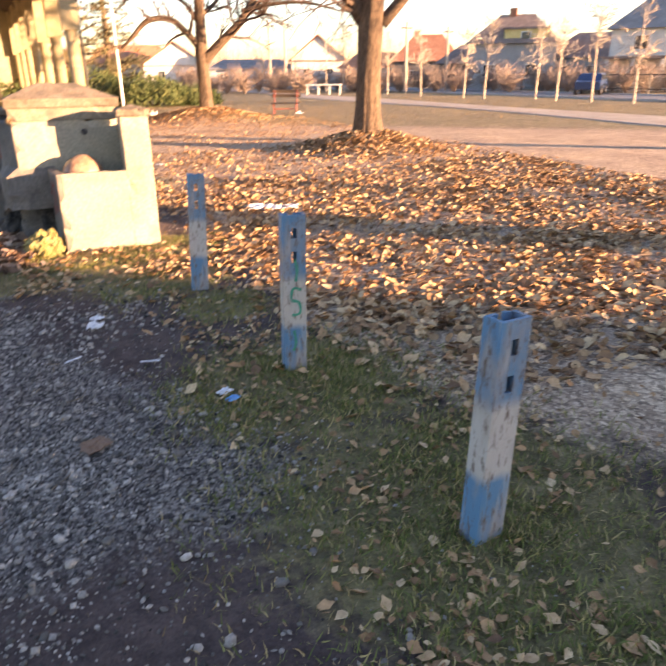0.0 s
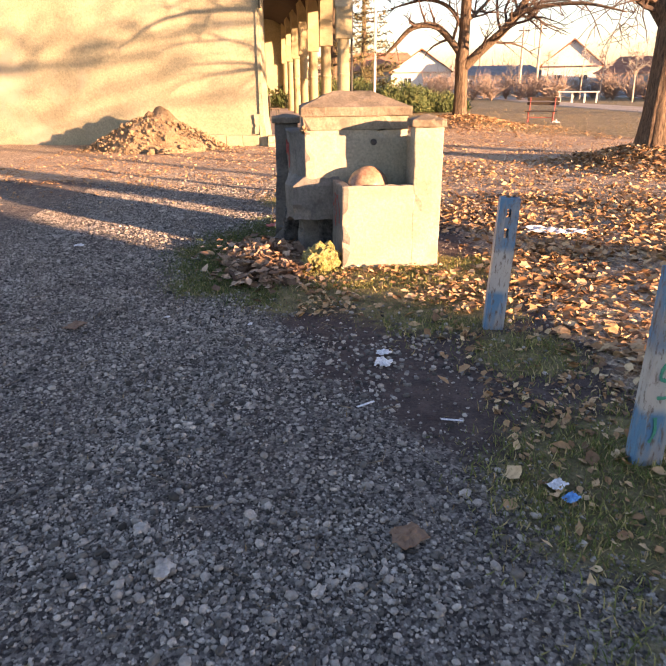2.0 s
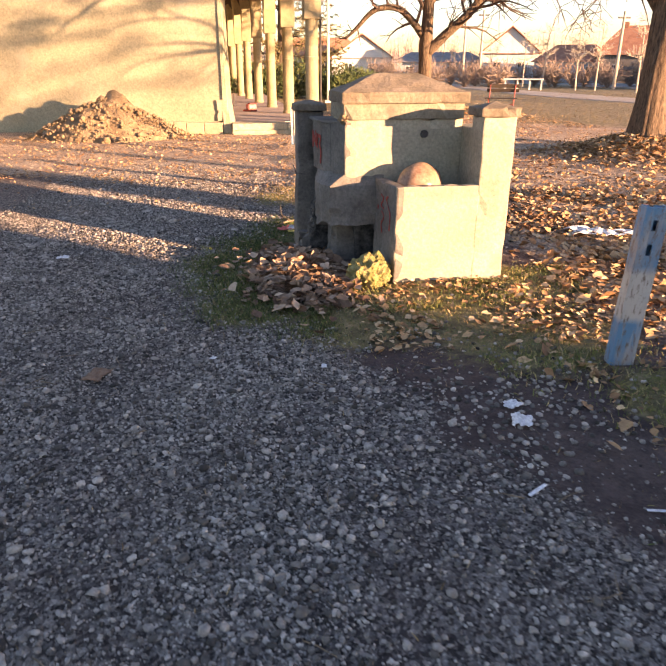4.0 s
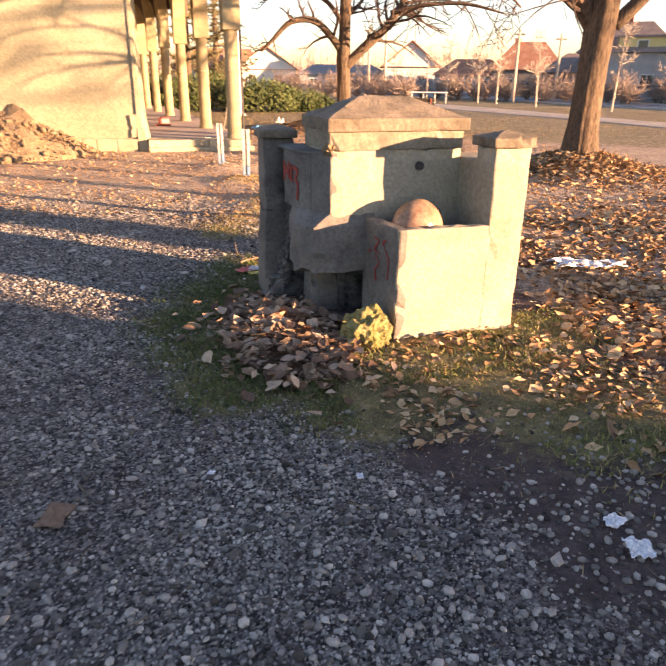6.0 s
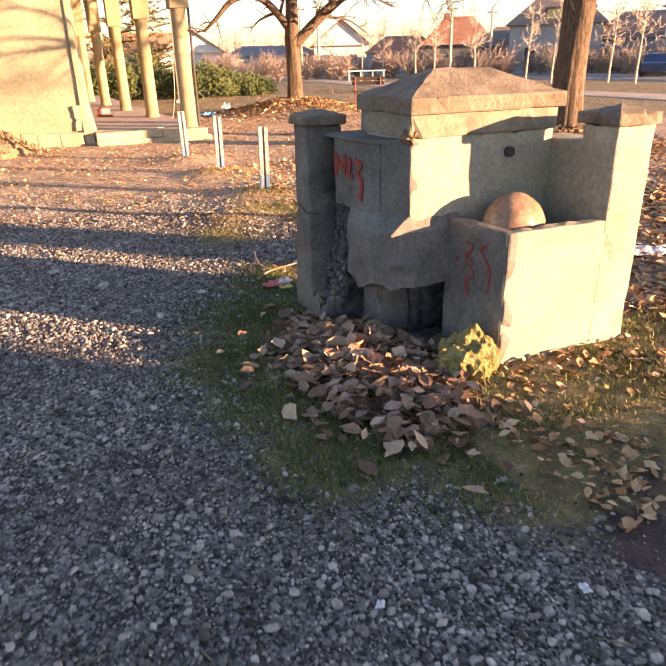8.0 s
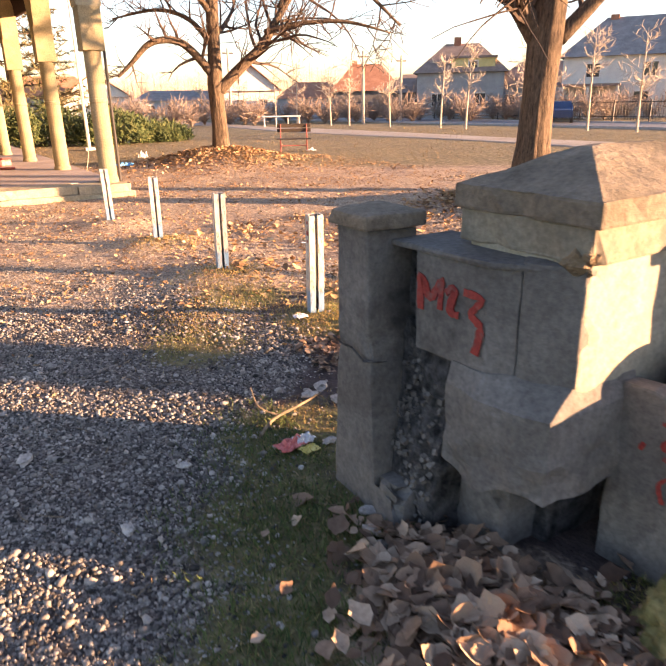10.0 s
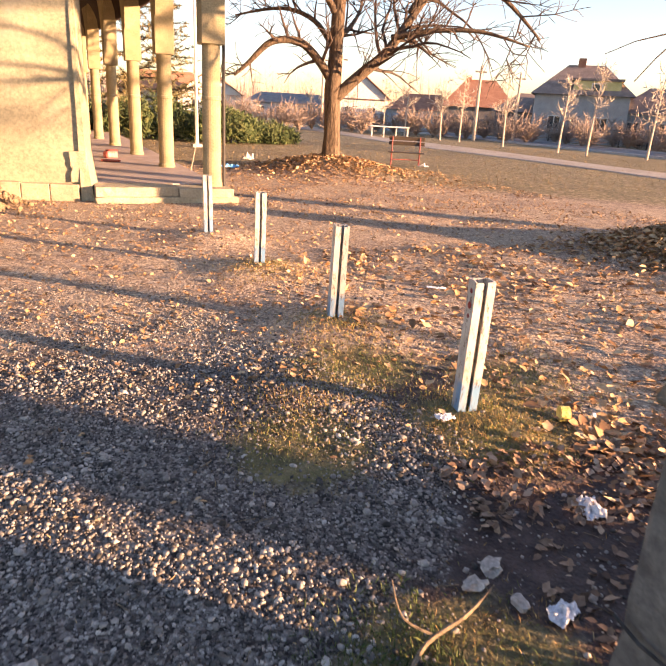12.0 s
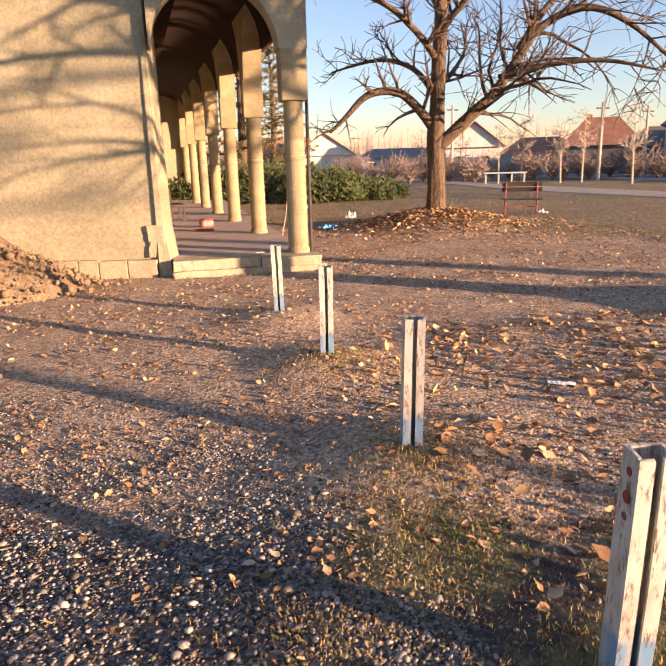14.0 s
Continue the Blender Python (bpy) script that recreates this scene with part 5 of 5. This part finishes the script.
        k = 1 + amp * noise.noise(q) + amp * 0.7 * noise.noise(q * 2.7)
        v.co = Vector((v.co.x * sx, v.co.y * sy, max(v.co.z, -0.55) * sz)) * k
    return bm


def sheet(sx, sy, sz, seed, n0=12):
    """A crumpled film or paper sheet with folded edges and some thickness."""
    bm = bmesh.new()
    bmesh.ops.create_grid(bm, x_segments=n0, y_segments=n0, size=1.0)
    top = list(bm.faces)
    for v in bm.verts:
        x, y = v.co.x, v.co.y
        q = Vector((x * 1.7 + seed * 3, y * 1.7, seed))
        rim = 1 + 0.35 * noise.noise(Vector((math.atan2(y, x) * 1.4, seed, 2)))
        fold = abs(noise.noise(q)) * 1.3 + 0.5 * abs(noise.noise(q * 2.6))
        v.co = Vector((x * sx * rim, y * sy * rim, sz * (1.5 * fold * (1.15 - 0.6 * max(abs(x), abs(y))))))
    r = bmesh.ops.extrude_face_region(bm, geom=top)
    for v in (g for g in r["geom"] if isinstance(g, bmesh.types.BMVert)):
        v.co.z += 0.003
    bmesh.ops.recalc_face_normals(bm, faces=bm.faces[:])
    return bm


def litter(name, label, category, x, y, sx, sy, sz, material, turn=0, seed=0, amp=0.35):
    ob = part(name, sheet(sx, sy, sz, seed), material)
    ob.matrix_world = pose(x, y, height(x, y) + 0.012, 0, 0, turn)
    return tagged(ob, label, category)


litter("paper_scrap", "crumpled white paper scrap on the grit", "litter", 0.14, -1.96, 0.045, 0.03, 0.018, M_PAPER, 20, 1)
litter("paper_scrap", "crumpled white tissue on the turf", "litter", 0.12, -2.12, 0.05, 0.045, 0.03, M_PAPER, 70, 2, 0.5)
litter("plastic_bag", "torn white plastic bag among fallen leaves", "bag", 2.38, 1.2, 0.30, 0.13, 0.07, M_BAG, -15, 3, 0.5)
litter("plastic_wrapper", "blue and white plastic wrapper in the turf", "wrapper", 0.70, -3.47, 0.035, 0.025, 0.015, M_LBLUE, 30, 4)
litter("paper_scrap", "white scrap beside a blue wrapper", "litter", 0.68, -3.38, 0.04, 0.028, 0.018, M_PAPER, 30, 5)
litter("paper_scrap", "small white scrap on the gravel path", "litter", -2.65, 1.01, 0.05, 0.03, 0.018, M_PAPER, 15, 41)
litter("paper_scrap", "small white scrap on the gravel path", "litter", -1.31, -1.23, 0.016, 0.012, 0.008, M_PAPER, 50, 42)
litter("paper_scrap", "small white scrap on the gravel path", "litter", -0.71, -1.43, 0.018, 0.014, 0.008, M_PAPER, 80, 43)
litter("big_leaf", "large flat brown leaf lying on the gravel", "leaf", 0.03, -3.65, 0.06, 0.055, 0.012, M_LEAFP, 30, 44)
litter("big_leaf", "large flat brown leaf lying on the gravel", "leaf", -1.91, -1.36, 0.07, 0.05, 0.012, M_LEAFP, 70, 45)
litter("foil_ball", "crumpled silver foil in the leaf heap", "litter", -0.82, 0.52, 0.035, 0.03, 0.025, M_FOIL, 0, 6, 0.5)
litter("foil_ball", "crumpled silver foil in the leaf heap", "litter", -0.68, 0.66, 0.04, 0.03, 0.03, M_FOIL, 40, 7, 0.5)
litter("plastic_wrapper", "pale film wrapper in the leaf heap", "wrapper", -0.55, -0.25, 0.07, 0.03, 0.02, M_FOIL, 10, 8, 0.5)
litter("plastic_bag", "blue plastic bag by the shrubs", "bag", 2.35, 18.2, 0.22, 0.15, 0.10, M_LBLUE, 0, 9, 0.5)
litter("plastic_bag", "white plastic bag by the bench", "bag", 9.5, 20.3, 0.16, 0.12, 0.11, M_BAG, 0, 10, 0.5)
litter("plastic_bag", "white bag beside the juniper shrubs", "bag", 3.7, 21.4, 0.16, 0.12, 0.18, M_BAG, 0, 11, 0.5)
litter("plastic_bag", "pale bag crushed in the leaves beyond the post", "bag", 0.45, 2.50, 0.08, 0.05, 0.04, M_BAG, 70, 12, 0.5)
litter("plastic_wrapper", "striped blue and white wrapper beside rubble", "wrapper", -0.12, 2.02, 0.06, 0.04, 0.03, M_PAPER, 20, 15, 0.5)
litter("paper_scrap", "white scrap at the foot of a post", "litter", 0.20, 3.36, 0.05, 0.03, 0.03, M_PAPER, 0, 13, 0.5)
litter("paper_scrap", "flattened white paper on the leaf litter", "litter", 1.75, 6.1, 0.10, 0.035, 0.012, M_PAPER, -30, 14)
for i, (x, y, s) in enumerate([(-0.33, 2.25, 0.07), (-0.21, 2.32, 0.075), (-0.22, 2.12, 0.06), (-0.72, 1.0, 0.06), (-0.66, 1.12, 0.05), (-0.75, 0.9, 0.05), (-1.85, 2.35, 0.07), (-1.55, 1.55, 0.055), (-1.2, 1.9, 0.05), (-0.5, 1.72, 0.05), (-2.2, 2.9, 0.06), (-0.82, -3.79, 0.06), (-0.55, -3.5, 0.04), (-0.95, -3.55, 0.045), (0.3, -3.4, 0.04), (-0.3, -3.9, 0.04)]):
    ob = part("loose_stone", crumple(s * 0.75, s * 0.5, s * 0.3, 20 + i, 2, 0.6), M_STONE)
    ob.matrix_world = pose(x, y, height(x, y) + 0.2 * s, 0, 0, i * 40)
    tagged(ob, "pale loose stone lying on the ground", "stone")
lolly = part("wooden_stick", boxes((-0.055, 0.055, -0.008, 0.008, 0, 0.004), bevel=0.002), M_PAPER)
lolly.matrix_world = pose(-0.03, -2.62, height(-0.03, -2.62) + 0.006, 0, 0, 32)
tagged(lolly, "flat white stick lying on the grit", "stick")
l2 = part("wooden_stick", boxes((-0.055, 0.055, -0.007, 0.007, 0, 0.004), bevel=0.002), M_PAPER)
l2.matrix_world = pose(0.38, -2.79, height(0.38, -2.79) + 0.006, 0, 0, -12)
tagged(l2, "flat pale stick lying on bare earth", "stick")

bag = thing("snack_packet", "crushed red and yellow snack packet on the grass", "packet", pose(-0.69, 1.76, height(-0.69, 1.76) + 0.02, 0, 0, 10))
part("red_half", sheet(0.075, 0.05, 0.03, 31), M_LRED, bag)
ob = part("yellow_half", sheet(0.045, 0.035, 0.015, 32), M_LYEL, bag, "yellow printed panel")
ob.location = (0.05, -0.075, -0.006)
ob = part("white_half", sheet(0.05, 0.042, 0.035, 33), M_PAPER, bag, "white printed panel")
ob.location = (0.07, 0.0, 0.002)

# green bottle
bt = thing("plastic_bottle", "crushed green plastic bottle lying in the leaves", "bottle", pose(0.92, 3.24, height(0.92, 3.24) + 0.045, 0, 0, -22))
mb, nb, lb, bb = mat("green bottle plastic", 0.12)
bb.inputs["Base Color"].default_value = (0.16, 0.50, 0.40, 1)
prof = [(-0.165, 0.0), (-0.165, 0.035), (-0.15, 0.047), (-0.05, 0.045), (0.0, 0.042), (0.06, 0.047), (0.10, 0.036), (0.135, 0.018), (0.15, 0.013), (0.165, 0.013)]
pts, rads = [(a, 0, 0) for a, _ in prof], [max(0.002, b) for _, b in prof]
v, f = tube(pts, rads, 20, 0.1, 3)
mesh_ob("bottle_body", v, f, mb, bt, smooth=True)
v, f = tube([(-0.03, 0, 0), (0.025, 0, 0)], [0.0465, 0.0455], 20)
mesh_ob("label_band", v, f, M_LYEL, bt, "yellow label band")
v, f = tube([(0.163, 0, 0), (0.18, 0, 0)], [0.0155, 0.0155], 14)
mesh_ob("cap", v, f, mat("green cap", 0.4)[0], bt, "green screw cap")

# fallen branch
br = thing("fallen_branch", "thin dry fallen branch on the grit", "branch", pose(-0.55, 2.05, 0.02, 0, 0, 20))
v, f = tube(spline([(-0.25, -0.02, 0.0), (-0.1, 0.03, 0.02), (0.1, 0.02, 0.03), (0.32, 0.06, 0.01)]), [0.009, 0.009, 0.009, 0.009, 0.008, 0.008, 0.008, 0.007, 0.007, 0.006, 0.005, 0.004, 0.003], 6)
mesh_ob("stem", v, f, M_TWIG, br)
v, f = tube(spline([(-0.05, 0.03, 0.02), (-0.12, 0.12, 0.07), (-0.1, 0.2, 0.16)]), np.linspace(0.006, 0.002, 9), 5)
mesh_ob("side_twig", v, f, M_TWIG, br)

# ---- scattered pieces ----
ICO = [(0, 0, 1), (0.894, 0, 0.447), (0.276, 0.851, 0.447), (-0.724, 0.526, 0.447), (-0.724, -0.526, 0.447), (0.276, -0.851, 0.447), (0.724, 0.526, -0.447), (-0.276, 0.851, -0.447), (-0.894, 0, -0.447), (-0.276, -0.851, -0.447), (0.724, -0.526, -0.447), (0, 0, -1)]
ICOF = [(0, 1, 2), (0, 2, 3), (0, 3, 4), (0, 4, 5), (0, 5, 1), (1, 6, 2), (2, 7, 3), (3, 8, 4), (4, 9, 5), (5, 10, 1), (6, 7, 2), (7, 8, 3), (8, 9, 4), (9, 10, 5), (10, 6, 1), (11, 7, 6), (11, 8, 7), (11, 9, 8), (11, 10, 9), (11, 6, 10)]


def spread(name, shape_v, shape_f, places, material, label, category, smooth=False):
    """Joins copies of small shapes: places are rows of (x, y, z, matrix 3x3)."""
    base = np.array(shape_v)
    nv = len(base)
    verts = np.concatenate([base @ m.T + np.array([x, y, z]) for x, y, z, m in places])
    fl = np.array([i for f in shape_f for i in f])
    sizes = [len(f) for f in shape_f]
    n0 = len(places)
    loops = (fl[None, :] + (np.arange(n0) * nv)[:, None]).ravel()
    starts_one = np.concatenate([[0], np.cumsum(sizes)[:-1]])
    starts = (starts_one[None, :] + (np.arange(n0) * len(fl))[:, None]).ravel()
    me = bpy.data.meshes.new(name)
    me.vertices.add(len(verts))
    me.vertices.foreach_set("co", verts.ravel())
    me.loops.add(len(loops))
    me.loops.foreach_set("vertex_index", loops)
    me.polygons.add(len(starts))
    me.polygons.foreach_set("loop_start", starts)
    me.update(calc_edges=True)
    me.validate()
    me.materials.append(material)
    if smooth:
        me.polygons.foreach_set("use_smooth", [True] * len(me.polygons))
    return tagged(new(name, me), label, category, kind="stuff")


def rot3(rx, ry, rz):
    return np.array(Euler((rx, ry, rz)).to_matrix())


def sample(count, x0, x1, y0, y1, weight, r):
    out = []
    tries = 0
    while len(out) < count and tries < count * 12:
        tries += 1
        x, y = r.uniform(x0, x1), r.uniform(y0, y1)
        if r.random() < weight(x, y) and not inside_fountain(x, y):
            out.append((x, y))
    return out


sr = random.Random(3)


def clump(x, y, s=1.2, o=0):
    return smooth01(-0.25, 0.35, noise.noise(Vector((x * s, y * s, o))))


def stone_w(x, y):
    g = zone_at(x, y)
    return max(0.04, g[0] * (0.4 + 0.6 * clump(x, y, 1.4, 9))) * (1 - 0.8 * g[1]) * (1 - 0.7 * smooth01(5.0, 8.0, y))


places = []
for x, y in sample(42000, -3.2, 1.4, -5.4, 5.0, stone_w, sr):
    s = min(0.022, 0.0046 + 0.0032 * sr.expovariate(1.0))
    m = rot3(sr.uniform(-0.4, 0.4), sr.uniform(-0.4, 0.4), sr.uniform(0, 6.3)) @ np.diag([s * sr.uniform(0.8, 1.5), s * sr.uniform(0.8, 1.1), s * sr.uniform(0.45, 0.8)])
    places.append((x, y, height(x, y) + s * 0.25, m))
for k in range(420):
    x, y = sr.gauss(0.05, 0.5), sr.gauss(-1.95, 0.35)
    s = sr.uniform(0.008, 0.018)
    places.append((x, y, height(x, y) + s * 0.25, rot3(sr.uniform(-0.4, 0.4), sr.uniform(-0.4, 0.4), sr.uniform(0, 6.3)) @ np.diag([s * sr.uniform(0.9, 1.5), s, s * sr.uniform(0.5, 0.8)])))
spread("gravel", ICO, ICOF, places, M_STONE, "grey rounded river gravel on the path", "gravel", True)

OCT = [(1, 0, 0), (0, 1, 0), (-1, 0, 0), (0, -1, 0), (0, 0, 1), (0, 0, -1)]
OCTF = [(0, 1, 4), (1, 2, 4), (2, 3, 4), (3, 0, 4), (1, 0, 5), (2, 1, 5), (3, 2, 5), (0, 3, 5)]
places = []
for x, y in sample(120000, -3.8, 1.6, -5.4, 7.0, stone_w, sr):
    s = 0.0036 + 0.0022 * sr.expovariate(1.0)
    m = rot3(sr.uniform(-0.5, 0.5), sr.uniform(-0.5, 0.5), sr.uniform(0, 6.3)) @ np.diag([s * sr.uniform(0.9, 1.6), s * sr.uniform(0.8, 1.1), s * sr.uniform(0.5, 0.9)])
    places.append((x, y, height(x, y) + s * 0.3, m))
spread("fine_gravel", OCT, OCTF, places, M_STONE, "fine grey grit between the gravel", "gravel", True)

BLADE_V, BLADE_F = [(-0.06, 0, 0), (0.06, 0, 0), (0.12, 0.25, 0.6), (0.02, 0.6, 1.0), (0.02, 0.25, 0.6)], [(0, 1, 2, 4), (4, 2, 3)]


def blade_places(pts, lo, hi):
    out = []
    for x, y in pts:
        s = sr.uniform(lo, hi)
        out.append((x, y, height(x, y) - 0.004, rot3(sr.gauss(0, 0.35), sr.gauss(0, 0.35), sr.uniform(0, 6.3)) @ np.diag([s, s * 1.2, s])))
    return out


LEAF_V = [(-0.5, 0, 0.02), (-0.28, 0.30, 0.10), (0.05, 0.42, 0.16), (0.22, 0.22, 0.06), (0.55, 0.0, 0.05), (0.22, -0.24, 0.08), (0.02, -0.40, 0.13), (-0.30, -0.28, 0.12), (0.0, 0, -0.02)]
LEAF_F = [(0, 8, 1), (1, 8, 2), (2, 8, 3), (3, 8, 4), (4, 8, 5), (5, 8, 6), (6, 8, 7), (7, 8, 0)]


def leaf_w(x, y):
    g = zone_at(x, y)
    d2 = (x - TREE_NEAR[0]) ** 2 + (y - TREE_NEAR[1]) ** 2
    thin = 1 - 0.85 * smooth01(2.0, 4.2, y - 0.15 * x)
    return max(0.02, g[2] * thin * (0.3 + 0.7 * clump(x, y, 0.9, 4)), 0.9 * math.exp(-d2 / 2.2))


def leaf_places(pts, lo, hi, lift=0.02):
    out = []
    for x, y in pts:
        s = sr.uniform(lo, hi)
        m = rot3(sr.gauss(0, 0.38), sr.gauss(0, 0.38), sr.uniform(0, 6.3)) @ np.diag([s, s * sr.uniform(0.6, 1.0), s * sr.uniform(0.3, 1.3)])
        out.append((x, y, height(x, y) + sr.uniform(0.004, lift), m))
    return out


spread("fallen_leaves", LEAF_V, LEAF_F, leaf_places(sample(26000, 0.4, 8.5, -4, 8, leaf_w, sr), 0.04, 0.11, 0.035), M_LEAF, "dry orange-brown fallen leaves on the ground", "leaves")
spread("leaf_litter", LEAF_V, LEAF_F, leaf_places(sample(26000, -6.5, 9, 3.0, 19, lambda x, y: 0.25 + 0.75 * clump(x, y, 1.1, 2) if zone_at(x, y)[2] > 0.2 else 0.08, sr), 0.02, 0.06, 0.015), M_LEAF, "small broken dry leaf litter", "leaves")
spread("drift_leaves", LEAF_V, LEAF_F, leaf_places(sample(2600, -0.1, 2.4, 1.3, 3.0, lambda x, y: 0.3 + 0.7 * clump(x, y, 1.6, 15), sr), 0.025, 0.07, 0.03), M_LEAFH, "grey-brown leaves drifted behind the fountain", "leaves")
spread("mound_straw", BLADE_V, BLADE_F, blade_places([(px + sr.gauss(0.05, 0.28), py + sr.gauss(-0.18, 0.28)) for px, py, _ in POSTS_WHITE[:3] for _ in range(3600)] + [(-0.45 + sr.gauss(0, 0.3), 3.9 + sr.gauss(0, 0.22)) for _ in range(2600)] + [(-0.4 + sr.gauss(0, 0.16), 2.1 + sr.gauss(0, 0.1)) for _ in range(260)], 0.010, 0.030), M_MOUND, "golden dry grass on the post mounds", "grass")
spread("shaded_leaves", LEAF_V, LEAF_F, leaf_places(sample(6000, 0.6, 5.0, -7.0, -0.5, lambda x, y: 0.15 + 0.85 * clump(x, y, 1.3, 7), sr), 0.02, 0.06, 0.02), M_LEAF, "scattered brown leaves on bare earth", "leaves")

spread("front_leaves", LEAF_V, LEAF_F, leaf_places(sample(800, -0.4, 2.0, -1.3, -0.02, lambda x, y: 0.2 + 0.8 * clump(x, y, 1.8, 17), sr), 0.025, 0.075, 0.03), M_LEAF, "brown leaves scattered in the fountain grass", "leaves")
spread("mound_leaves", LEAF_V, LEAF_F, leaf_places([(TREE_NEAR[0] + sr.gauss(0, 0.7), TREE_NEAR[1] + sr.gauss(-0.1, 0.7)) for _ in range(2600)] + [(TREE_FORK[0] + sr.gauss(0, 1.2), TREE_FORK[1] + sr.gauss(-0.4, 1.0)) for _ in range(2600)], 0.05, 0.13, 0.06), M_LEAF, "brown leaves heaped round the tree feet", "leaves")


spread("turf_grass", BLADE_V, BLADE_F, blade_places(sample(42000, -1.8, 3.5, -6.5, 8, lambda x, y: max(0.0, zone_at(x, y)[1] - 0.15) * (0.3 + 0.7 * clump(x, y, 2.0, 5)), sr), 0.011, 0.032), M_GRASS, "short worn green winter grass", "grass")
spread("verge_grass", BLADE_V, BLADE_F, blade_places(sample(17000, 0.2, 2.6, -5.6, -1.4, lambda x, y: max(0.0, zone_at(x, y)[1] - 0.1) * (0.25 + 0.75 * clump(x, y, 2.6, 6)), sr), 0.018, 0.05), M_GRASS, "low green verge grass between the posts", "grass")
spread("shade_grass", BLADE_V, BLADE_F, blade_places(sample(15000, -1.75, -0.55, -1.0, 2.5, lambda x, y: max(0.0, zone_at(x, y)[1] - 0.12), sr), 0.014, 0.042), M_GREENER, "short dark green grass along the gravel edge", "grass")
spread("fountain_grass", BLADE_V, BLADE_F, blade_places(sample(6500, -0.5, 1.5, -0.62, 0.3, lambda x, y: clump(x, y, 2.2, 12), sr), 0.014, 0.042), M_GRASS, "sunlit yellow-green grass at the fountain foot", "grass")
spread("dry_grass", BLADE_V, BLADE_F, blade_places(sample(16000, -1.8, 8, -5, 9, lambda x, y: max(0.03, zone_at(x, y)[1] * 0.8), sr), 0.012, 0.036), M_STRAW, "dry straw-coloured grass tufts", "grass")
spread("mound_grass", BLADE_V, BLADE_F, blade_places([(TREE_NEAR[0] + sr.gauss(0.2, 0.55), TREE_NEAR[1] + sr.gauss(-0.2, 0.55)) for _ in range(500)], 0.06, 0.16), M_STRAW, "dry grass round the tree foot", "grass")
spread("far_grass", BLADE_V, BLADE_F, blade_places(sample(9000, -4, 26, 14, 36, lambda x, y: 0.5 * zone_at(x, y)[1], sr), 0.04, 0.10), M_STRAW, "patchy dry lawn grass in the park", "grass")

TW_V, TW_F = tube([(-0.5, 0, 0), (-0.1, 0.03, 0.01), (0.5, -0.02, 0)], [0.022, 0.02, 0.01], 4)
tw = []
for x, y in sample(1100, -3, 6, -6, 9, lambda x, y: 0.6, sr):
    s = sr.uniform(0.03, 0.14)
    tw.append((x, y, height(x, y) + 0.006, rot3(sr.gauss(0, 0.1), sr.gauss(0, 0.1), sr.uniform(0, 6.3)) * s))
spread("dry_twigs", [tuple(v) for v in TW_V], TW_F, tw, M_TWIG, "scattered dry twigs and stalks", "twigs")
for cx, cy, n0 in ((-4.1, 11.75, 900),):
    cl = []
    for k in range(n0):
        a, u = sr.uniform(0, 6.28), sr.random() ** 0.6
        x, y = cx + 1.9 * u * math.cos(a), cy + 1.25 * u * math.sin(a) - 0.1
        s = 0.012 + 0.02 * sr.expovariate(1.5)
        z = max(0.0, 0.9 * (1 - (u ** 1.24)))
        cl.append((x, y, z, rot3(sr.random(), sr.random(), sr.random() * 6) * s))
    spread("earth_clods", ICO, ICOF, cl, M_DIRT, "loose clods on the earth heap", "clods")

spread("heap_leaves", LEAF_V, LEAF_F, leaf_places([p for p in ((sr.gauss(-0.66, 0.18), sr.gauss(0.22, 0.34)) for _ in range(1900)) if not inside_fountain(*p)], 0.045, 0.12, 0.075), M_LEAFH, "broken brown leaves round the fountain foot", "leaves")

# curled leaves heaped by the fountain, each a piece of its own
pile = thing("leaf_pile", "heap of curled brown plane leaves beside the fountain", "leaves", pose(0, 0, 0))
shapes = []
for k in range(6):
    r = random.Random(60 + k)
    ring = []
    for i in range(14):
        a = 2 * math.pi * i / 14
        rad = 0.5 * (1 + 0.12 * math.cos(5 * a + 0.4 * k) + r.uniform(-0.17, 0.17))
        ring.append((rad * math.cos(a), rad * math.sin(a) * 0.85, 0.22 * rad * (1 + math.sin(2 * a + k)) + r.uniform(0, 0.06)))
    mid = [(p[0] * 0.5, p[1] * 0.5, p[2] * 0.35) for p in ring]
    vs = ring + mid + [(0, 0, 0)]
    fs = [(i, (i + 1) % 14, 14 + (i + 1) % 14, 14 + i) for i in range(14)] + [(14 + i, 14 + (i + 1) % 14, 28) for i in range(14)]
    me = bpy.data.meshes.new("leaf")
    me.from_pydata(vs, [], fs)
    me.materials.append(M_LEAFP)
    shapes.append(me)
for k in range(300):
    while True:
        x, y = sr.gauss(-0.66, 0.17), sr.gauss(0.24, 0.32)
        if not inside_fountain(x, y) and math.hypot(x + 0.19, y - 0.03) > 0.2 and not (x > -0.5 and y > 0.3):
            break
    s = sr.uniform(0.055, 0.135)
    u = max(0, 1 - math.hypot((x + 0.68) / 0.55, (y - 0.3) / 0.7))
    ob = new("leaf", sr.choice(shapes))
    ob.parent = pile
    ob.matrix_local = Matrix.LocRotScale((x, y, height(x, y) + 0.012 + 0.11 * u * sr.random()), Euler((sr.gauss(0, 0.45), sr.gauss(0, 0.45), sr.uniform(0, 6.3))), (s, s, s))
